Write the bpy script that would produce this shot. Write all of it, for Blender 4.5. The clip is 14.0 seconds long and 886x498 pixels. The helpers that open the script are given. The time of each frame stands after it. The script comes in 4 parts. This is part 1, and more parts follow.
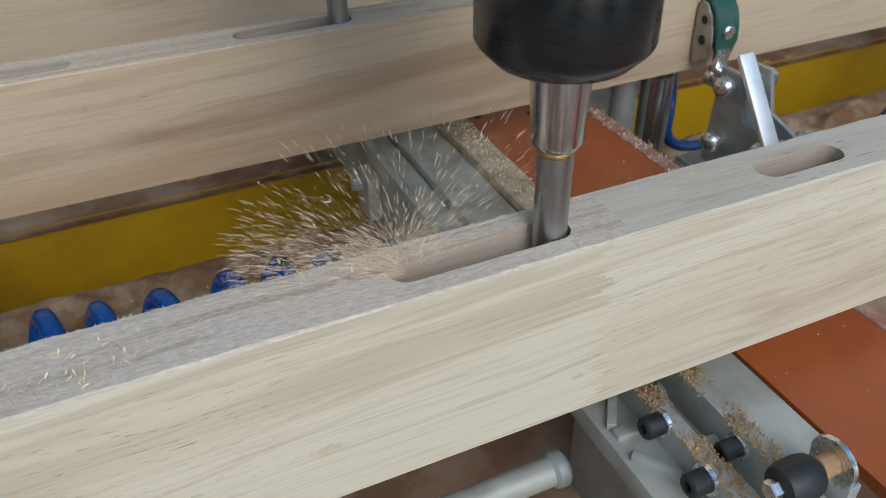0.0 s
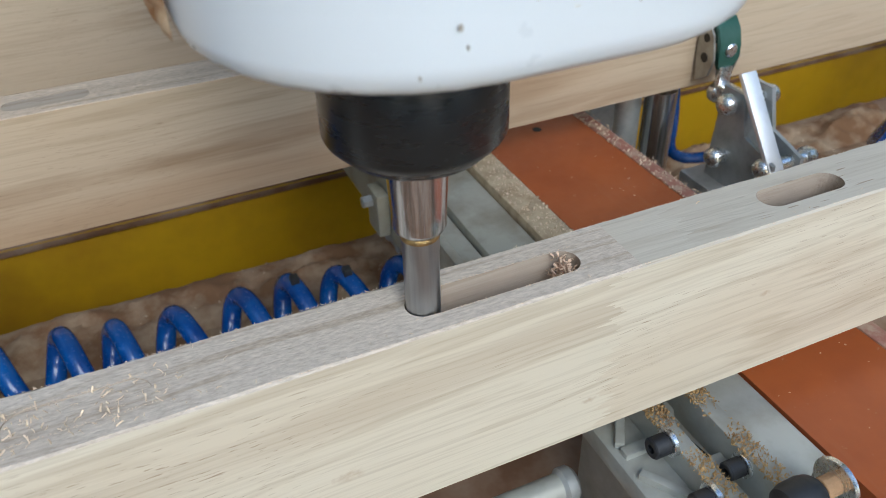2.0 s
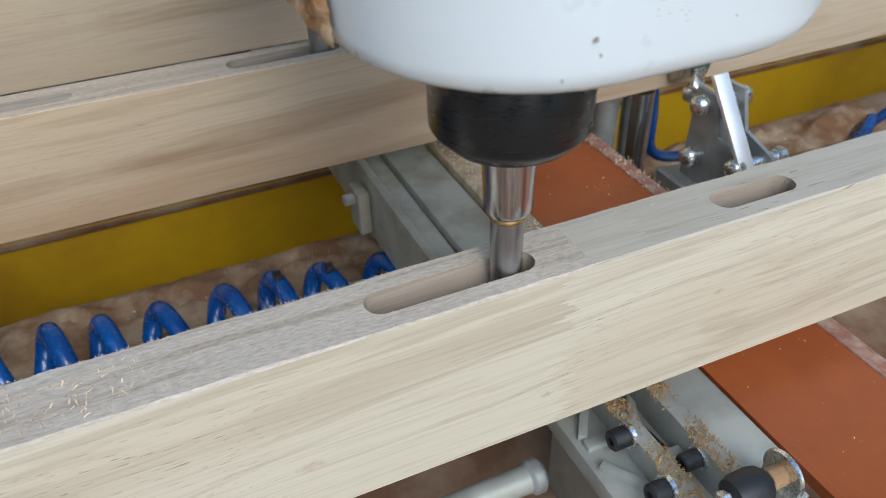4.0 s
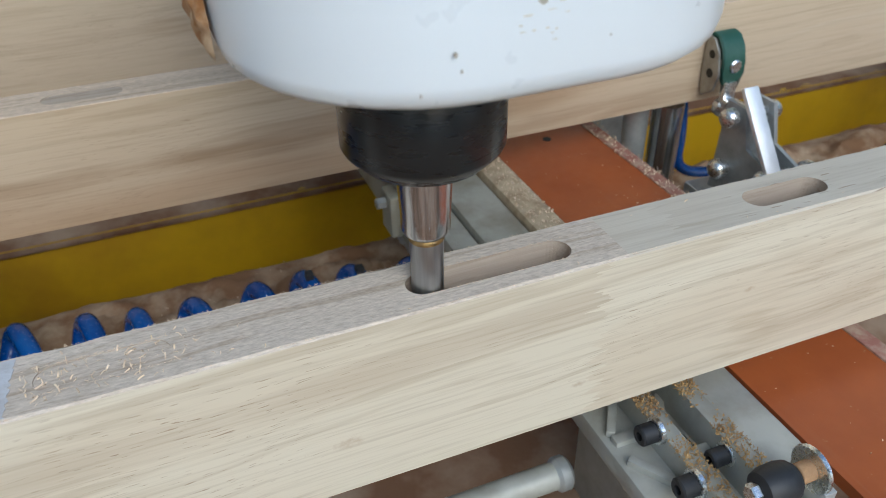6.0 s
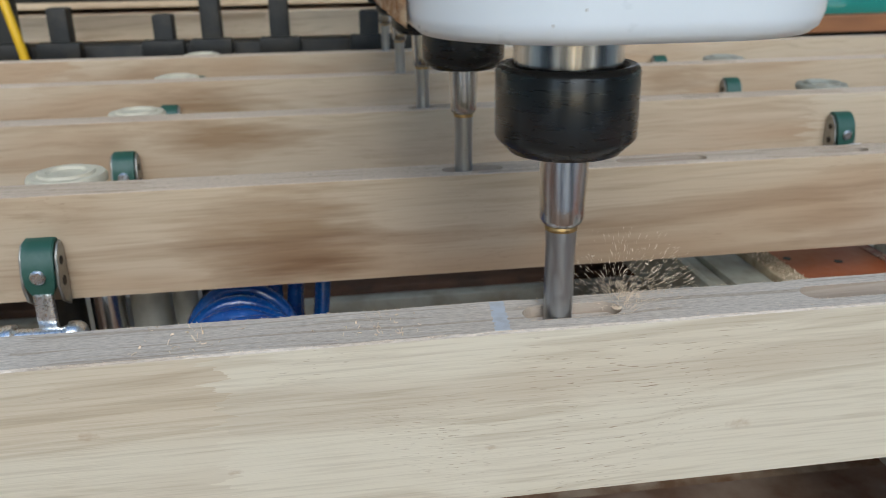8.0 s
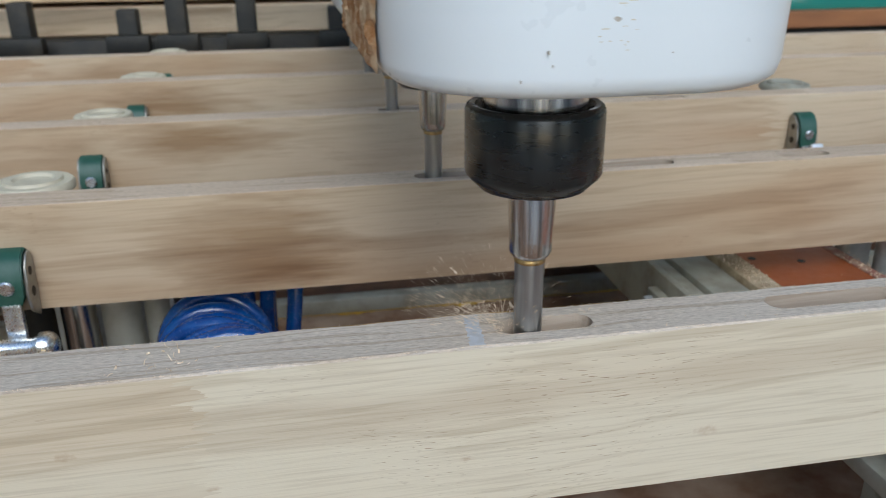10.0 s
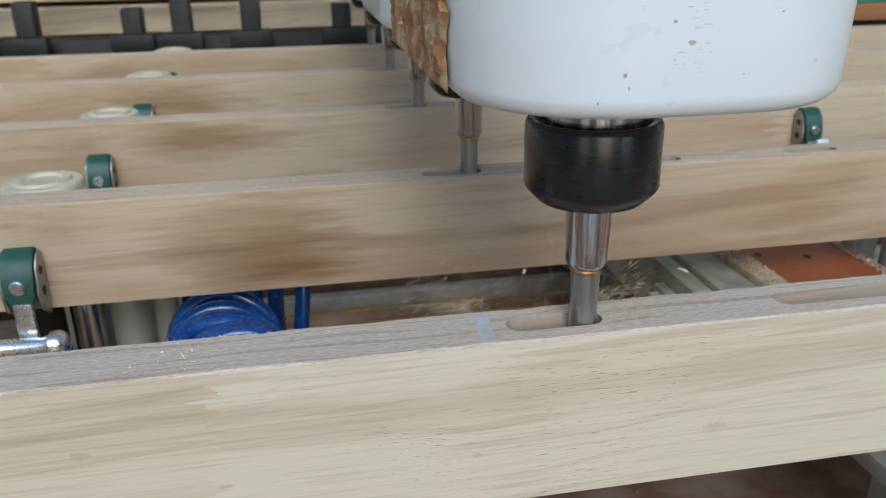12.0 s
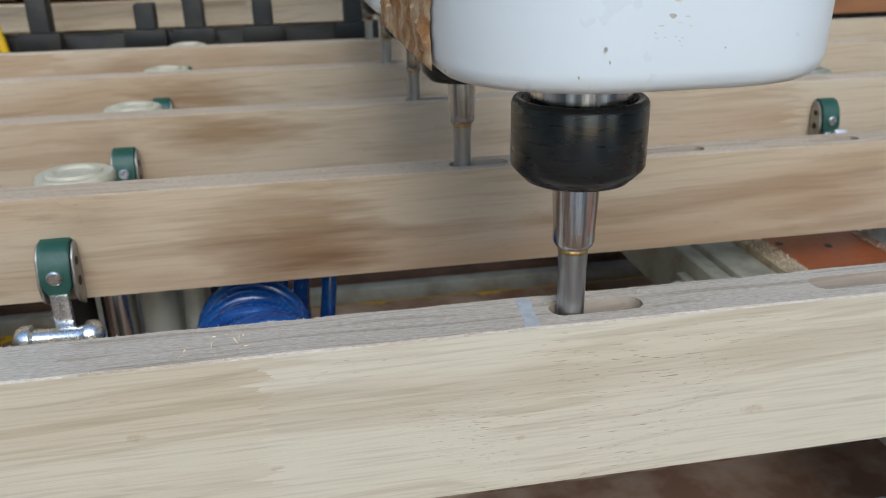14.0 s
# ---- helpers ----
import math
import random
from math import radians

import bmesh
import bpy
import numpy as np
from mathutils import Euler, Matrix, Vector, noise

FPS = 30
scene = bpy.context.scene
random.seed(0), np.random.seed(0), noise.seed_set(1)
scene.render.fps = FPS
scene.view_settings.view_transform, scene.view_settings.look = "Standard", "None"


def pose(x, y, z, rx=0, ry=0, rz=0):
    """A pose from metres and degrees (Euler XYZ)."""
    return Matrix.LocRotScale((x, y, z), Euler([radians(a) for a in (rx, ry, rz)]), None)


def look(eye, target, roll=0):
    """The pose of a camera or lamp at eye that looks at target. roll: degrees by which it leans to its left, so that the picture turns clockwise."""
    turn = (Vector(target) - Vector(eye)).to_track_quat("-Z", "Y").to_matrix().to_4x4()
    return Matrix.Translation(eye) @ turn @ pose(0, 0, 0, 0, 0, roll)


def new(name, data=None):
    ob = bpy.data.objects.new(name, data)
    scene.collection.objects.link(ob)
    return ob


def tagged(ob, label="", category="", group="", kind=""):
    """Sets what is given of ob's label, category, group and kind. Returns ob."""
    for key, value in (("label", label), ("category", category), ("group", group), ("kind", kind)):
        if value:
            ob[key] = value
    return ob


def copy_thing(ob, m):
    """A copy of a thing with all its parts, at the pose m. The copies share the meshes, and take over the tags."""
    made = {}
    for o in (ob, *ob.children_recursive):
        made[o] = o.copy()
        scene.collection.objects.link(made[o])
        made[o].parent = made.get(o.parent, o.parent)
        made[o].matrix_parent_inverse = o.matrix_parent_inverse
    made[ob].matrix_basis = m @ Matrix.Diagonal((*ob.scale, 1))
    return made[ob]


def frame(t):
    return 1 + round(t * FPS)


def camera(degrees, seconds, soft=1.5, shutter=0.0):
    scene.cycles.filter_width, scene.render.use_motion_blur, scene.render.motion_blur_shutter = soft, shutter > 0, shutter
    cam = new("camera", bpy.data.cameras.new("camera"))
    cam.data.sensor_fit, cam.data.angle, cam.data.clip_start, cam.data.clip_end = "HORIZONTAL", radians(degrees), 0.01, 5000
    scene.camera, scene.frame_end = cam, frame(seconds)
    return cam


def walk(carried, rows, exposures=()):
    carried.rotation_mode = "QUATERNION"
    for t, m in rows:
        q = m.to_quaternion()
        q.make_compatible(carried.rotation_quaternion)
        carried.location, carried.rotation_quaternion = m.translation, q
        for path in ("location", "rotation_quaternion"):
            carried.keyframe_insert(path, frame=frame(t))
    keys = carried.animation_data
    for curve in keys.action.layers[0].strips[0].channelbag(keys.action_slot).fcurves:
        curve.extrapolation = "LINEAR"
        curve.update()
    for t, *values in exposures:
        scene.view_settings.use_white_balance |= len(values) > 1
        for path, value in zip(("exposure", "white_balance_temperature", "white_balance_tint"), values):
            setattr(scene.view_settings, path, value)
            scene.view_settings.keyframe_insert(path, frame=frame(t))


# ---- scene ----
cam = camera(58.3, 14.0, soft=0.85, shutter=0.25)
cam.data.dof.use_dof, cam.data.dof.focus_distance, cam.data.dof.aperture_fstop = True, 0.30, 20.0
PATH = [
    (0, (-0.028, -0.179, 0.156), (0.622, 1.31, -1.01), -1.1),
    (0.5, (-0.027, -0.178, 0.161), (0.615, 1.315, -1.004), -1.5),
    (1, (-0.023, -0.173, 0.165), (0.618, 1.316, -1.007), -1.4),
    (1.5, (-0.027, -0.174, 0.169), (0.611, 1.313, -1.006), -1.4),
    (2, (-0.032, -0.178, 0.172), (0.612, 1.31, -0.999), -1.6),
    (2.5, (-0.03, -0.179, 0.171), (0.618, 1.308, -0.999), -1.5),
    (3, (-0.023, -0.182, 0.176), (0.621, 1.305, -0.996), -1.6),
    (3.2, (-0.021, -0.187, 0.179), (0.616, 1.293, -1.007), -1.5),
    (5.5, (-0.022, -0.197, 0.181), (0.618, 1.306, -0.973), -2.0),
    (6, (-0.035, -0.204, 0.174), (0.574, 1.33, -0.956), -1.0),
    (6.2, (-0.038, -0.209, 0.174), (0.541, 1.35, -0.936), -0.6),
    (6.5, (-0.052, -0.225, 0.171), (0.477, 1.404, -0.862), 0.7),
    (6.8, (-0.086, -0.237, 0.172), (0.303, 1.48, -0.778), 1.2),
    (7, (-0.124, -0.258, 0.169), (0.156, 1.515, -0.712), 0.8),
    (7.2, (-0.158, -0.276, 0.159), (0.056, 1.546, -0.638), 0.6),
    (7.4, (-0.158, -0.281, 0.148), (0.035, 1.563, -0.603), 0.5),
    (7.5, (-0.154, -0.28, 0.149), (0.043, 1.571, -0.584), 0.3),
    (8, (-0.162, -0.278, 0.143), (0.097, 1.575, -0.564), -0.8),
    (8.2, (-0.162, -0.277, 0.144), (0.131, 1.561, -0.587), 0.5),
    (10.3, (-0.165, -0.278, 0.156), (0.17, 1.554, -0.575), -0.5),
    (10.5, (-0.169, -0.278, 0.157), (0.165, 1.553, -0.575), -0.5),
    (11, (-0.17, -0.277, 0.159), (0.16, 1.554, -0.574), -0.6),
    (11.5, (-0.171, -0.277, 0.159), (0.157, 1.553, -0.577), -0.7),
    (12, (-0.167, -0.279, 0.156), (0.157, 1.551, -0.583), -0.8),
    (12.5, (-0.173, -0.28, 0.156), (0.15, 1.548, -0.587), -0.9),
    (13, (-0.18, -0.281, 0.156), (0.141, 1.546, -0.591), -1.0),
    (13.5, (-0.184, -0.282, 0.156), (0.137, 1.545, -0.592), -1.0),
    (14, (-0.186, -0.283, 0.155), (0.131, 1.544, -0.595), -1.1),
]
walk(cam, [(t, look(eye, target, roll)) for t, eye, target, roll in PATH], exposures=[(0, 0.54, 5870, 5), (1.0, 0.77, 5870, 5), (6.0, 0.68, 5870, 5), (6.5, 0.57, 5870, 6), (7.0, 1.12, 5680, 6), (7.5, 0.99, 5740, 6), (8.0, 0.53, 5870, 5), (8.2, 0.53, 5870, 5), (10.5, 0.53, 5870, 5), (14, 0.54, 5870, 5)])

D, W, H = 0.235, 0.030, 0.080          # rail spacing, rail width, rail height
SY = 0.0145                            # cutter's line across a rail

# ---- world, sun and daylight ----
world = bpy.data.worlds.new("sky")
scene.world = world
world.use_nodes = True
sky = world.node_tree.nodes.new("ShaderNodeTexSky")
sky.sky_type, sky.sun_disc = "NISHITA", False
sky.sun_elevation, sky.sun_rotation = radians(36), radians(182)
back = world.node_tree.nodes["Background"]
world.node_tree.links.new(sky.outputs[0], back.inputs[0])
back.inputs[1].default_value = 0.15
sun = new("sun", bpy.data.lights.new("sun", "SUN"))
sun.data.energy, sun.data.angle, sun.data.color = 1.4, radians(45), (1.0, 0.98, 0.95)
sun.matrix_world = look((-0.1, -2.8, 2.0), (0, 0, 0))


# ---- materials ----
def material(name, rough=0.5, metal=0.0):
    m = bpy.data.materials.new(name)
    m.use_nodes = True
    b = m.node_tree.nodes["Principled BSDF"]
    b.inputs["Roughness"].default_value, b.inputs["Metallic"].default_value = rough, metal
    return m, m.node_tree, b


def node(tree, kind, **values):
    n = tree.nodes.new(kind)
    for key, value in values.items():
        n.inputs[key.replace("_", " ")].default_value = value
    return n


def coords(tree, scale=(1, 1, 1), source="Object"):
    c, mp = tree.nodes.new("ShaderNodeTexCoord"), tree.nodes.new("ShaderNodeMapping")
    mp.inputs["Scale"].default_value = scale
    tree.links.new(c.outputs[source], mp.inputs[0])
    return mp.outputs[0]


def ramp(tree, fac, stops):
    r = tree.nodes.new("ShaderNodeValToRGB")
    while len(r.color_ramp.elements) < len(stops):
        r.color_ramp.elements.new(0.5)
    for e, (at, col) in zip(r.color_ramp.elements, stops):
        e.position, e.color = at, (*col, 1)
    tree.links.new(fac, r.inputs[0])
    return r.outputs[0]


def mix(tree, fac, a, b, how="MIX"):
    m = tree.nodes.new("ShaderNodeMix")
    m.data_type, m.blend_type = "RGBA", how
    for socket, v in ((m.inputs[0], fac), (m.inputs[6], a), (m.inputs[7], b)):
        if isinstance(v, (int, float)):
            socket.default_value = v
        elif isinstance(v, tuple):
            socket.default_value = (*v, 1)
        else:
            tree.links.new(v, socket)
    return m.outputs[2]


def bump(tree, b, height, strength=0.3, distance=0.001):
    n = node(tree, "ShaderNodeBump", Strength=strength, Distance=distance)
    tree.links.new(height, n.inputs["Height"])
    tree.links.new(n.outputs[0], b.inputs["Normal"])


def noise_tex(tree, vec, scale, detail=4, rough=0.6):
    n = node(tree, "ShaderNodeTexNoise", Scale=scale, Detail=detail, Roughness=rough)
    tree.links.new(vec, n.inputs["Vector"])
    return n.outputs[0]


def wood(name, pale, dark, streak, rough=0.62, fuzz=0.15, blocks=0.08, seed=0.0, lines=0.6, slope=1.6, colour=0.0, knots=(), clouds=(), pitted=0.55, grain=0.28, pore=(85, 2600, 2600), joint=(4.6, 0.3)):
    """Rubberwood: long wandering streaks along x, fine lines, short pores, glued blocks of slightly different tone."""
    m, t, b = material(name, rough)
    # glued staves with toothed joints: each has its own tone and grain
    sep, fl = t.nodes.new("ShaderNodeSeparateXYZ"), t.nodes.new("ShaderNodeMath")
    t.links.new(coords(t, (joint[0], 1, 1)), sep.inputs[0])
    zig = t.nodes.new("ShaderNodeMath")
    zig.operation = "PINGPONG"
    zig.inputs[1].default_value = 0.5
    teeth = t.nodes.new("ShaderNodeSeparateXYZ")
    t.links.new(coords(t, (1, 110, 110)), teeth.inputs[0])
    tz = t.nodes.new("ShaderNodeMath")
    t.links.new(teeth.outputs[1], tz.inputs[0]), t.links.new(teeth.outputs[2], tz.inputs[1])
    t.links.new(tz.outputs[0], zig.inputs[0])
    ad = t.nodes.new("ShaderNodeMath")
    ad.operation = "MULTIPLY_ADD"
    t.links.new(zig.outputs[0], ad.inputs[0])
    ad.inputs[1].default_value = 0.06
    t.links.new(sep.outputs[0], ad.inputs[2])
    shift = t.nodes.new("ShaderNodeMath")
    shift.operation = "MULTIPLY_ADD"
    shift.inputs[1].default_value = 0.10
    ragged = noise_tex(t, coords(t, (9, 420, 420)), 1.0, 2)
    t.links.new(ragged, shift.inputs[0])
    base = t.nodes.new("ShaderNodeMath")
    base.inputs[1].default_value = joint[1] - 0.05
    t.links.new(ad.outputs[0], base.inputs[0])
    t.links.new(base.outputs[0], shift.inputs[2])
    fl.operation = "FLOOR"
    t.links.new(shift.outputs[0], fl.inputs[0])
    own, frac = t.nodes.new("ShaderNodeMath"), t.nodes.new("ShaderNodeMath")
    own.operation, frac.operation = "MULTIPLY_ADD", "FRACT"
    own.inputs[1].default_value, own.inputs[2].default_value = 0.37, 0.43 + seed * 0.3
    t.links.new(fl.outputs[0], own.inputs[0])
    t.links.new(own.outputs[0], frac.inputs[0])
    def along(scale, turn=slope):
        v = coords(t, (1, 1, 1))
        mp = t.nodes.new("ShaderNodeMapping")
        mp.vector_type = "POINT"
        mp.inputs["Location"].default_value = (seed * 1.7, seed * 0.31, seed * 0.57)
        mp.inputs["Rotation"].default_value = (0, radians(turn), radians(turn))
        t.links.new(v, mp.inputs[0])
        stave = t.nodes.new("ShaderNodeVectorMath")
        stave.operation = "MULTIPLY_ADD"
        t.links.new(fl.outputs[0], stave.inputs[0])
        stave.inputs[1].default_value = (0.83, 0.23, 0.41)
        t.links.new(mp.outputs[0], stave.inputs[2])
        warp = noise_tex(t, coords(t, (4, 11, 11)), 1.0, 2)
        add = t.nodes.new("ShaderNodeVectorMath")
        add.operation = "MULTIPLY_ADD"
        t.links.new(warp, add.inputs[0])
        add.inputs[1].default_value = (0.0, 0.030, 0.030)
        t.links.new(stave.outputs[0], add.inputs[2])
        sc = t.nodes.new("ShaderNodeVectorMath")
        sc.operation = "MULTIPLY"
        sc.inputs[1].default_value = scale
        t.links.new(add.outputs[0], sc.inputs[0])
        return sc.outputs[0]
    streaks = noise_tex(t, along((0.9, 38, 38)), 1.0, 4, 0.55)
    col = ramp(t, streaks, ((0.30, dark), (0.45, pale), (0.60, pale), (0.76, streak)))
    rings = noise_tex(t, along((1.3, 190, 190)), 1.0, 3, 0.5)
    col = mix(t, lines, col, ramp(t, rings, ((0.36, (0.74, 0.69, 0.63)), (0.47, (1, 1, 1)))), "MULTIPLY")
    fine = noise_tex(t, coords(t, (16, 650, 650)), 1.0, 3)
    col = mix(t, grain, col, ramp(t, fine, ((0.32, (0.68, 0.63, 0.58)), (0.52, (1, 1, 1)))), "MULTIPLY")
    pores = noise_tex(t, along(pore, 0.6), 1.0, 0)
    patchy = noise_tex(t, coords(t, (7, 16, 16)), 1.0, 2)
    seen = ramp(t, patchy, ((0.50, (0, 0, 0)), (0.66, (pitted, pitted, pitted))))
    col = mix(t, seen, col, mix(t, 1.0, col, ramp(t, pores, ((0.235, (0.34, 0.22, 0.15)), (0.275, (1, 1, 1)))), "MULTIPLY"))
    rosy = noise_tex(t, along((2.4, 12, 12)), 1.0, 2)
    col = mix(t, mix(t, 1.0, ramp(t, rosy, ((0.47, (0, 0, 0)), (0.66, (1, 1, 1)))), (colour,) * 3, "MULTIPLY"), col, mix(t, 1.0, col, (0.74, 0.60, 0.48), "MULTIPLY"))
    for kx, kz, size in knots:
        mp = t.nodes.new("ShaderNodeMapping")
        mp.vector_type = "POINT"
        mp.inputs["Location"].default_value = (-kx / (size * 2.2), 0, -kz / size)
        mp.inputs["Scale"].default_value = (1 / (size * 2.2), 0, 1 / size)
        t.links.new(coords(t), mp.inputs[0])
        ln = t.nodes.new("ShaderNodeVectorMath")
        ln.operation = "LENGTH"
        wob = t.nodes.new("ShaderNodeVectorMath")
        wob.operation = "ADD"
        t.links.new(mp.outputs[0], wob.inputs[0])
        nn = t.nodes.new("ShaderNodeTexNoise")
        nn.inputs["Scale"].default_value = 400
        t.links.new(coords(t), nn.inputs["Vector"])
        t.links.new(nn.outputs["Color"], wob.inputs[1])
        t.links.new(wob.outputs[0], ln.inputs[0])
        col = mix(t, ramp(t, ln.outputs["Value"], ((0.35, (0.5, 0.5, 0.5)), (1.0, (0, 0, 0)))), col, (0.34, 0.21, 0.11))
    # soft brown heartwood
    for cx, cz, wide, tall, amount in clouds:
        mp = t.nodes.new("ShaderNodeMapping")
        mp.inputs["Location"].default_value = (-cx / wide - 0.75, 0, -cz / tall - 0.75)
        mp.inputs["Scale"].default_value = (1 / wide, 0, 1 / tall)
        t.links.new(coords(t), mp.inputs[0])
        nn = node(t, "ShaderNodeTexNoise", Scale=1.0, Detail=5, Roughness=0.6)
        t.links.new(coords(t, (13, 60, 130)), nn.inputs["Vector"])
        wob, ln = t.nodes.new("ShaderNodeVectorMath"), t.nodes.new("ShaderNodeVectorMath")
        wob.operation, ln.operation = "MULTIPLY_ADD", "LENGTH"
        wob.inputs[1].default_value = (1.5, 0, 1.5)
        t.links.new(nn.outputs["Color"], wob.inputs[0])
        t.links.new(mp.outputs[0], wob.inputs[2])
        t.links.new(wob.outputs[0], ln.inputs[0])
        col = mix(t, ramp(t, ln.outputs["Value"], ((0.25, (amount,) * 3), (1.0, (0, 0, 0)))), col, mix(t, 1.0, col, (0.58, 0.47, 0.36), "MULTIPLY"))
    tone = ramp(t, frac.outputs[0], ((0.0, (1 - blocks * 1.6, 1 - blocks * 2.1, 1 - blocks * 2.6)), (1.0, (1, 1, 1))))
    col = mix(t, 1.0, col, tone, "MULTIPLY")
    t.links.new(col, b.inputs["Base Color"])
    if fuzz > 0.6:
        # furry sawn surface: short raised fibres and pale specks
        fur = noise_tex(t, coords(t, (260, 900, 900)), 1.0, 3, 0.7)
        col = mix(t, 0.7, col, ramp(t, fur, ((0.34, (0.72, 0.70, 0.68)), (0.52, (1, 1, 1)), (0.66, (1.2, 1.2, 1.2)))), "MULTIPLY")
        t.links.new(col, b.inputs["Base Color"])
        bump(t, b, fur, 0.5, 0.0006)
    else:
        bump(t, b, mix(t, 0.5, fine, pores), fuzz, 0.0006)
    return m


def plain(name, colour, second, rough=0.5, metal=0.0, scale=30.0, amount=0.5, relief=0.1, stretch=(1, 1, 1), coat=0.0):
    m, t, b = material(name, rough, metal)
    big = noise_tex(t, coords(t, stretch), scale, 5)
    small = noise_tex(t, coords(t, stretch), scale * 9, 3)
    col = mix(t, ramp(t, big, ((0.42, (0, 0, 0)), (0.66, (amount,) * 3))), colour, second)
    t.links.new(col, b.inputs["Base Color"])
    r = node(t, "ShaderNodeMapRange", To_Min=max(rough - 0.12, 0.03), To_Max=min(rough + 0.16, 1))
    t.links.new(small, r.inputs[0])
    t.links.new(r.outputs[0], b.inputs["Roughness"])
    b.inputs["Coat Weight"].default_value = coat
    bump(t, b, mix(t, 0.5, big, small), relief, 0.0012)
    return m


M_RAIL = wood("rubberwood_planed", (0.655, 0.592, 0.46), (0.52, 0.445, 0.33), (0.72, 0.665, 0.54), seed=0.4, joint=(3.08, 0.635), blocks=0.045, lines=0.54, colour=0.32, grain=0.45, pitted=0.7, knots=((0.011, -0.052, 0.0035), (-0.102, -0.053, 0.0016), (-0.207, -0.053, 0.0018), (0.108, -0.060, 0.002), (-0.26, -0.03, 0.0025), (0.19, -0.035, 0.002)))
M_TOP = wood("rubberwood_rough_sawn", (0.60, 0.522, 0.432), (0.405, 0.338, 0.265), (0.67, 0.595, 0.505), rough=0.92, fuzz=1.0, blocks=0.03, seed=1.0, slope=0.5, lines=0.8)
M_TOP_SMOOTH = wood("rubberwood_sanded", (0.57, 0.515, 0.42), (0.43, 0.37, 0.285), (0.63, 0.58, 0.485), rough=0.8, fuzz=0.3, blocks=0.03, seed=1.4, slope=1.0, pitted=1.0, pore=(75, 1050, 1050))
BROWN = (((-0.203, -0.036, 0.075, 0.046, 0.85), (-0.190, -0.059, 0.070, 0.013, 0.8), (0.02, -0.043, 0.11, 0.008, 0.65), (-0.33, -0.02, 0.04, 0.02, 0.3), (0.19, -0.05, 0.06, 0.012, 0.3)),
         ((-0.255, -0.018, 0.085, 0.024, 1.0), (-0.37, -0.03, 0.04, 0.03, 0.4), (0.05, -0.04, 0.09, 0.012, 0.4)),
         ((-0.31, -0.032, 0.10, 0.028, 1.0), (-0.05, -0.05, 0.10, 0.015, 0.7), (0.28, -0.02, 0.06, 0.03, 0.6)),
         ((-0.42, -0.03, 0.09, 0.03, 0.5), (0.10, -0.03, 0.12, 0.02, 0.4)))
M_PINK = [wood("rubberwood_rosy", (0.58, 0.462, 0.318), (0.41, 0.295, 0.185), (0.61, 0.51, 0.375), seed=k * 1.3 + 2, joint=(1.25, 0.55 + 0.03 * k), blocks=0.045, lines=0.42, colour=0.7, pitted=0.35, grain=0.36, clouds=BROWN[k]) for k in range(4)]
M_PINK_TOP = wood("rubberwood_rosy_sawn", (0.67, 0.54, 0.405), (0.50, 0.385, 0.275), (0.72, 0.60, 0.465), rough=0.9, fuzz=0.8, blocks=0.06, seed=5.2, slope=0.6, lines=0.7)
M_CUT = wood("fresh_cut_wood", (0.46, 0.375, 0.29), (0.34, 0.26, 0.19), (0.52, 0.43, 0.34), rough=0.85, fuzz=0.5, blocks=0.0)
M_CHIP = plain("wood_chips", (0.74, 0.59, 0.42), (0.60, 0.44, 0.29), 0.8, scale=60)
M_CURL = plain("fresh_pink_shavings", (0.68, 0.49, 0.35), (0.50, 0.33, 0.22), 0.85, scale=60)
M_BLACK = plain("black_oxide_steel", (0.010, 0.0125, 0.0135), (0.020, 0.022, 0.023), 0.27, 0.0, 40, 0.6, 0.02, (0.2, 0.2, 1), coat=0.12)
# light and dark upright stripes in the steel's colour stand in for reflections
M_STEEL = plain("reflection_striped_steel", (0.76, 0.77, 0.78), (0.22, 0.225, 0.23), 0.19, 1.0, 420, 0.8, 0.06, (1, 1, 0.01))
M_BIT = plain("spinning_cutter_steel", (0.44, 0.45, 0.46), (0.30, 0.31, 0.32), 0.34, 1.0, 300, 0.7, 0.0, (1, 1, 0.02))
M_BRASS = plain("brazed_brass", (0.55, 0.38, 0.16), (0.25, 0.18, 0.1), 0.4, 1.0, 300, 0.9, 0.4)
M_ZINC = plain("zinc_plate", (0.80, 0.81, 0.80), (0.55, 0.56, 0.56), 0.26, 1.0, 80, 0.6, 0.06)
M_BAR = plain("brushed_bright_steel", (0.88, 0.89, 0.89), (0.72, 0.73, 0.73), 0.5, 0.75, 80, 0.5, 0.05)
M_ALU = plain("dull_aluminium", (0.47, 0.47, 0.45), (0.30, 0.285, 0.25), 0.42, 0.45, 25, 0.8, 0.12)
M_PLATE = plain("bakelite_sheet", (0.36, 0.090, 0.022), (0.26, 0.060, 0.016), 0.38, 0.0, 14, 0.7, 0.04)
M_CHANNEL = plain("grimy_channel_steel", (0.36, 0.35, 0.285), (0.23, 0.205, 0.15), 0.55, 0.1, 30, 0.9, 0.15)
M_CAST = plain("cast_pale_aluminium", (0.43, 0.435, 0.385), (0.29, 0.275, 0.22), 0.45, 0.25, 30, 0.8, 0.15)
M_LEDGE = plain("dusty_beige_ledge", (0.46, 0.37, 0.24), (0.30, 0.22, 0.13), 0.9, 0.0, 90, 0.9, 0.5)
M_BROWN = plain("brown_stained_wood", (0.30, 0.125, 0.045), (0.17, 0.07, 0.03), 0.6, 0.0, 12, 0.8, 0.1, (0.2, 1, 1))
M_OLIVE = plain("olive_shade", (0.11, 0.105, 0.065), (0.075, 0.07, 0.045), 0.6, 0.0, 5, 0.7, 0.1)
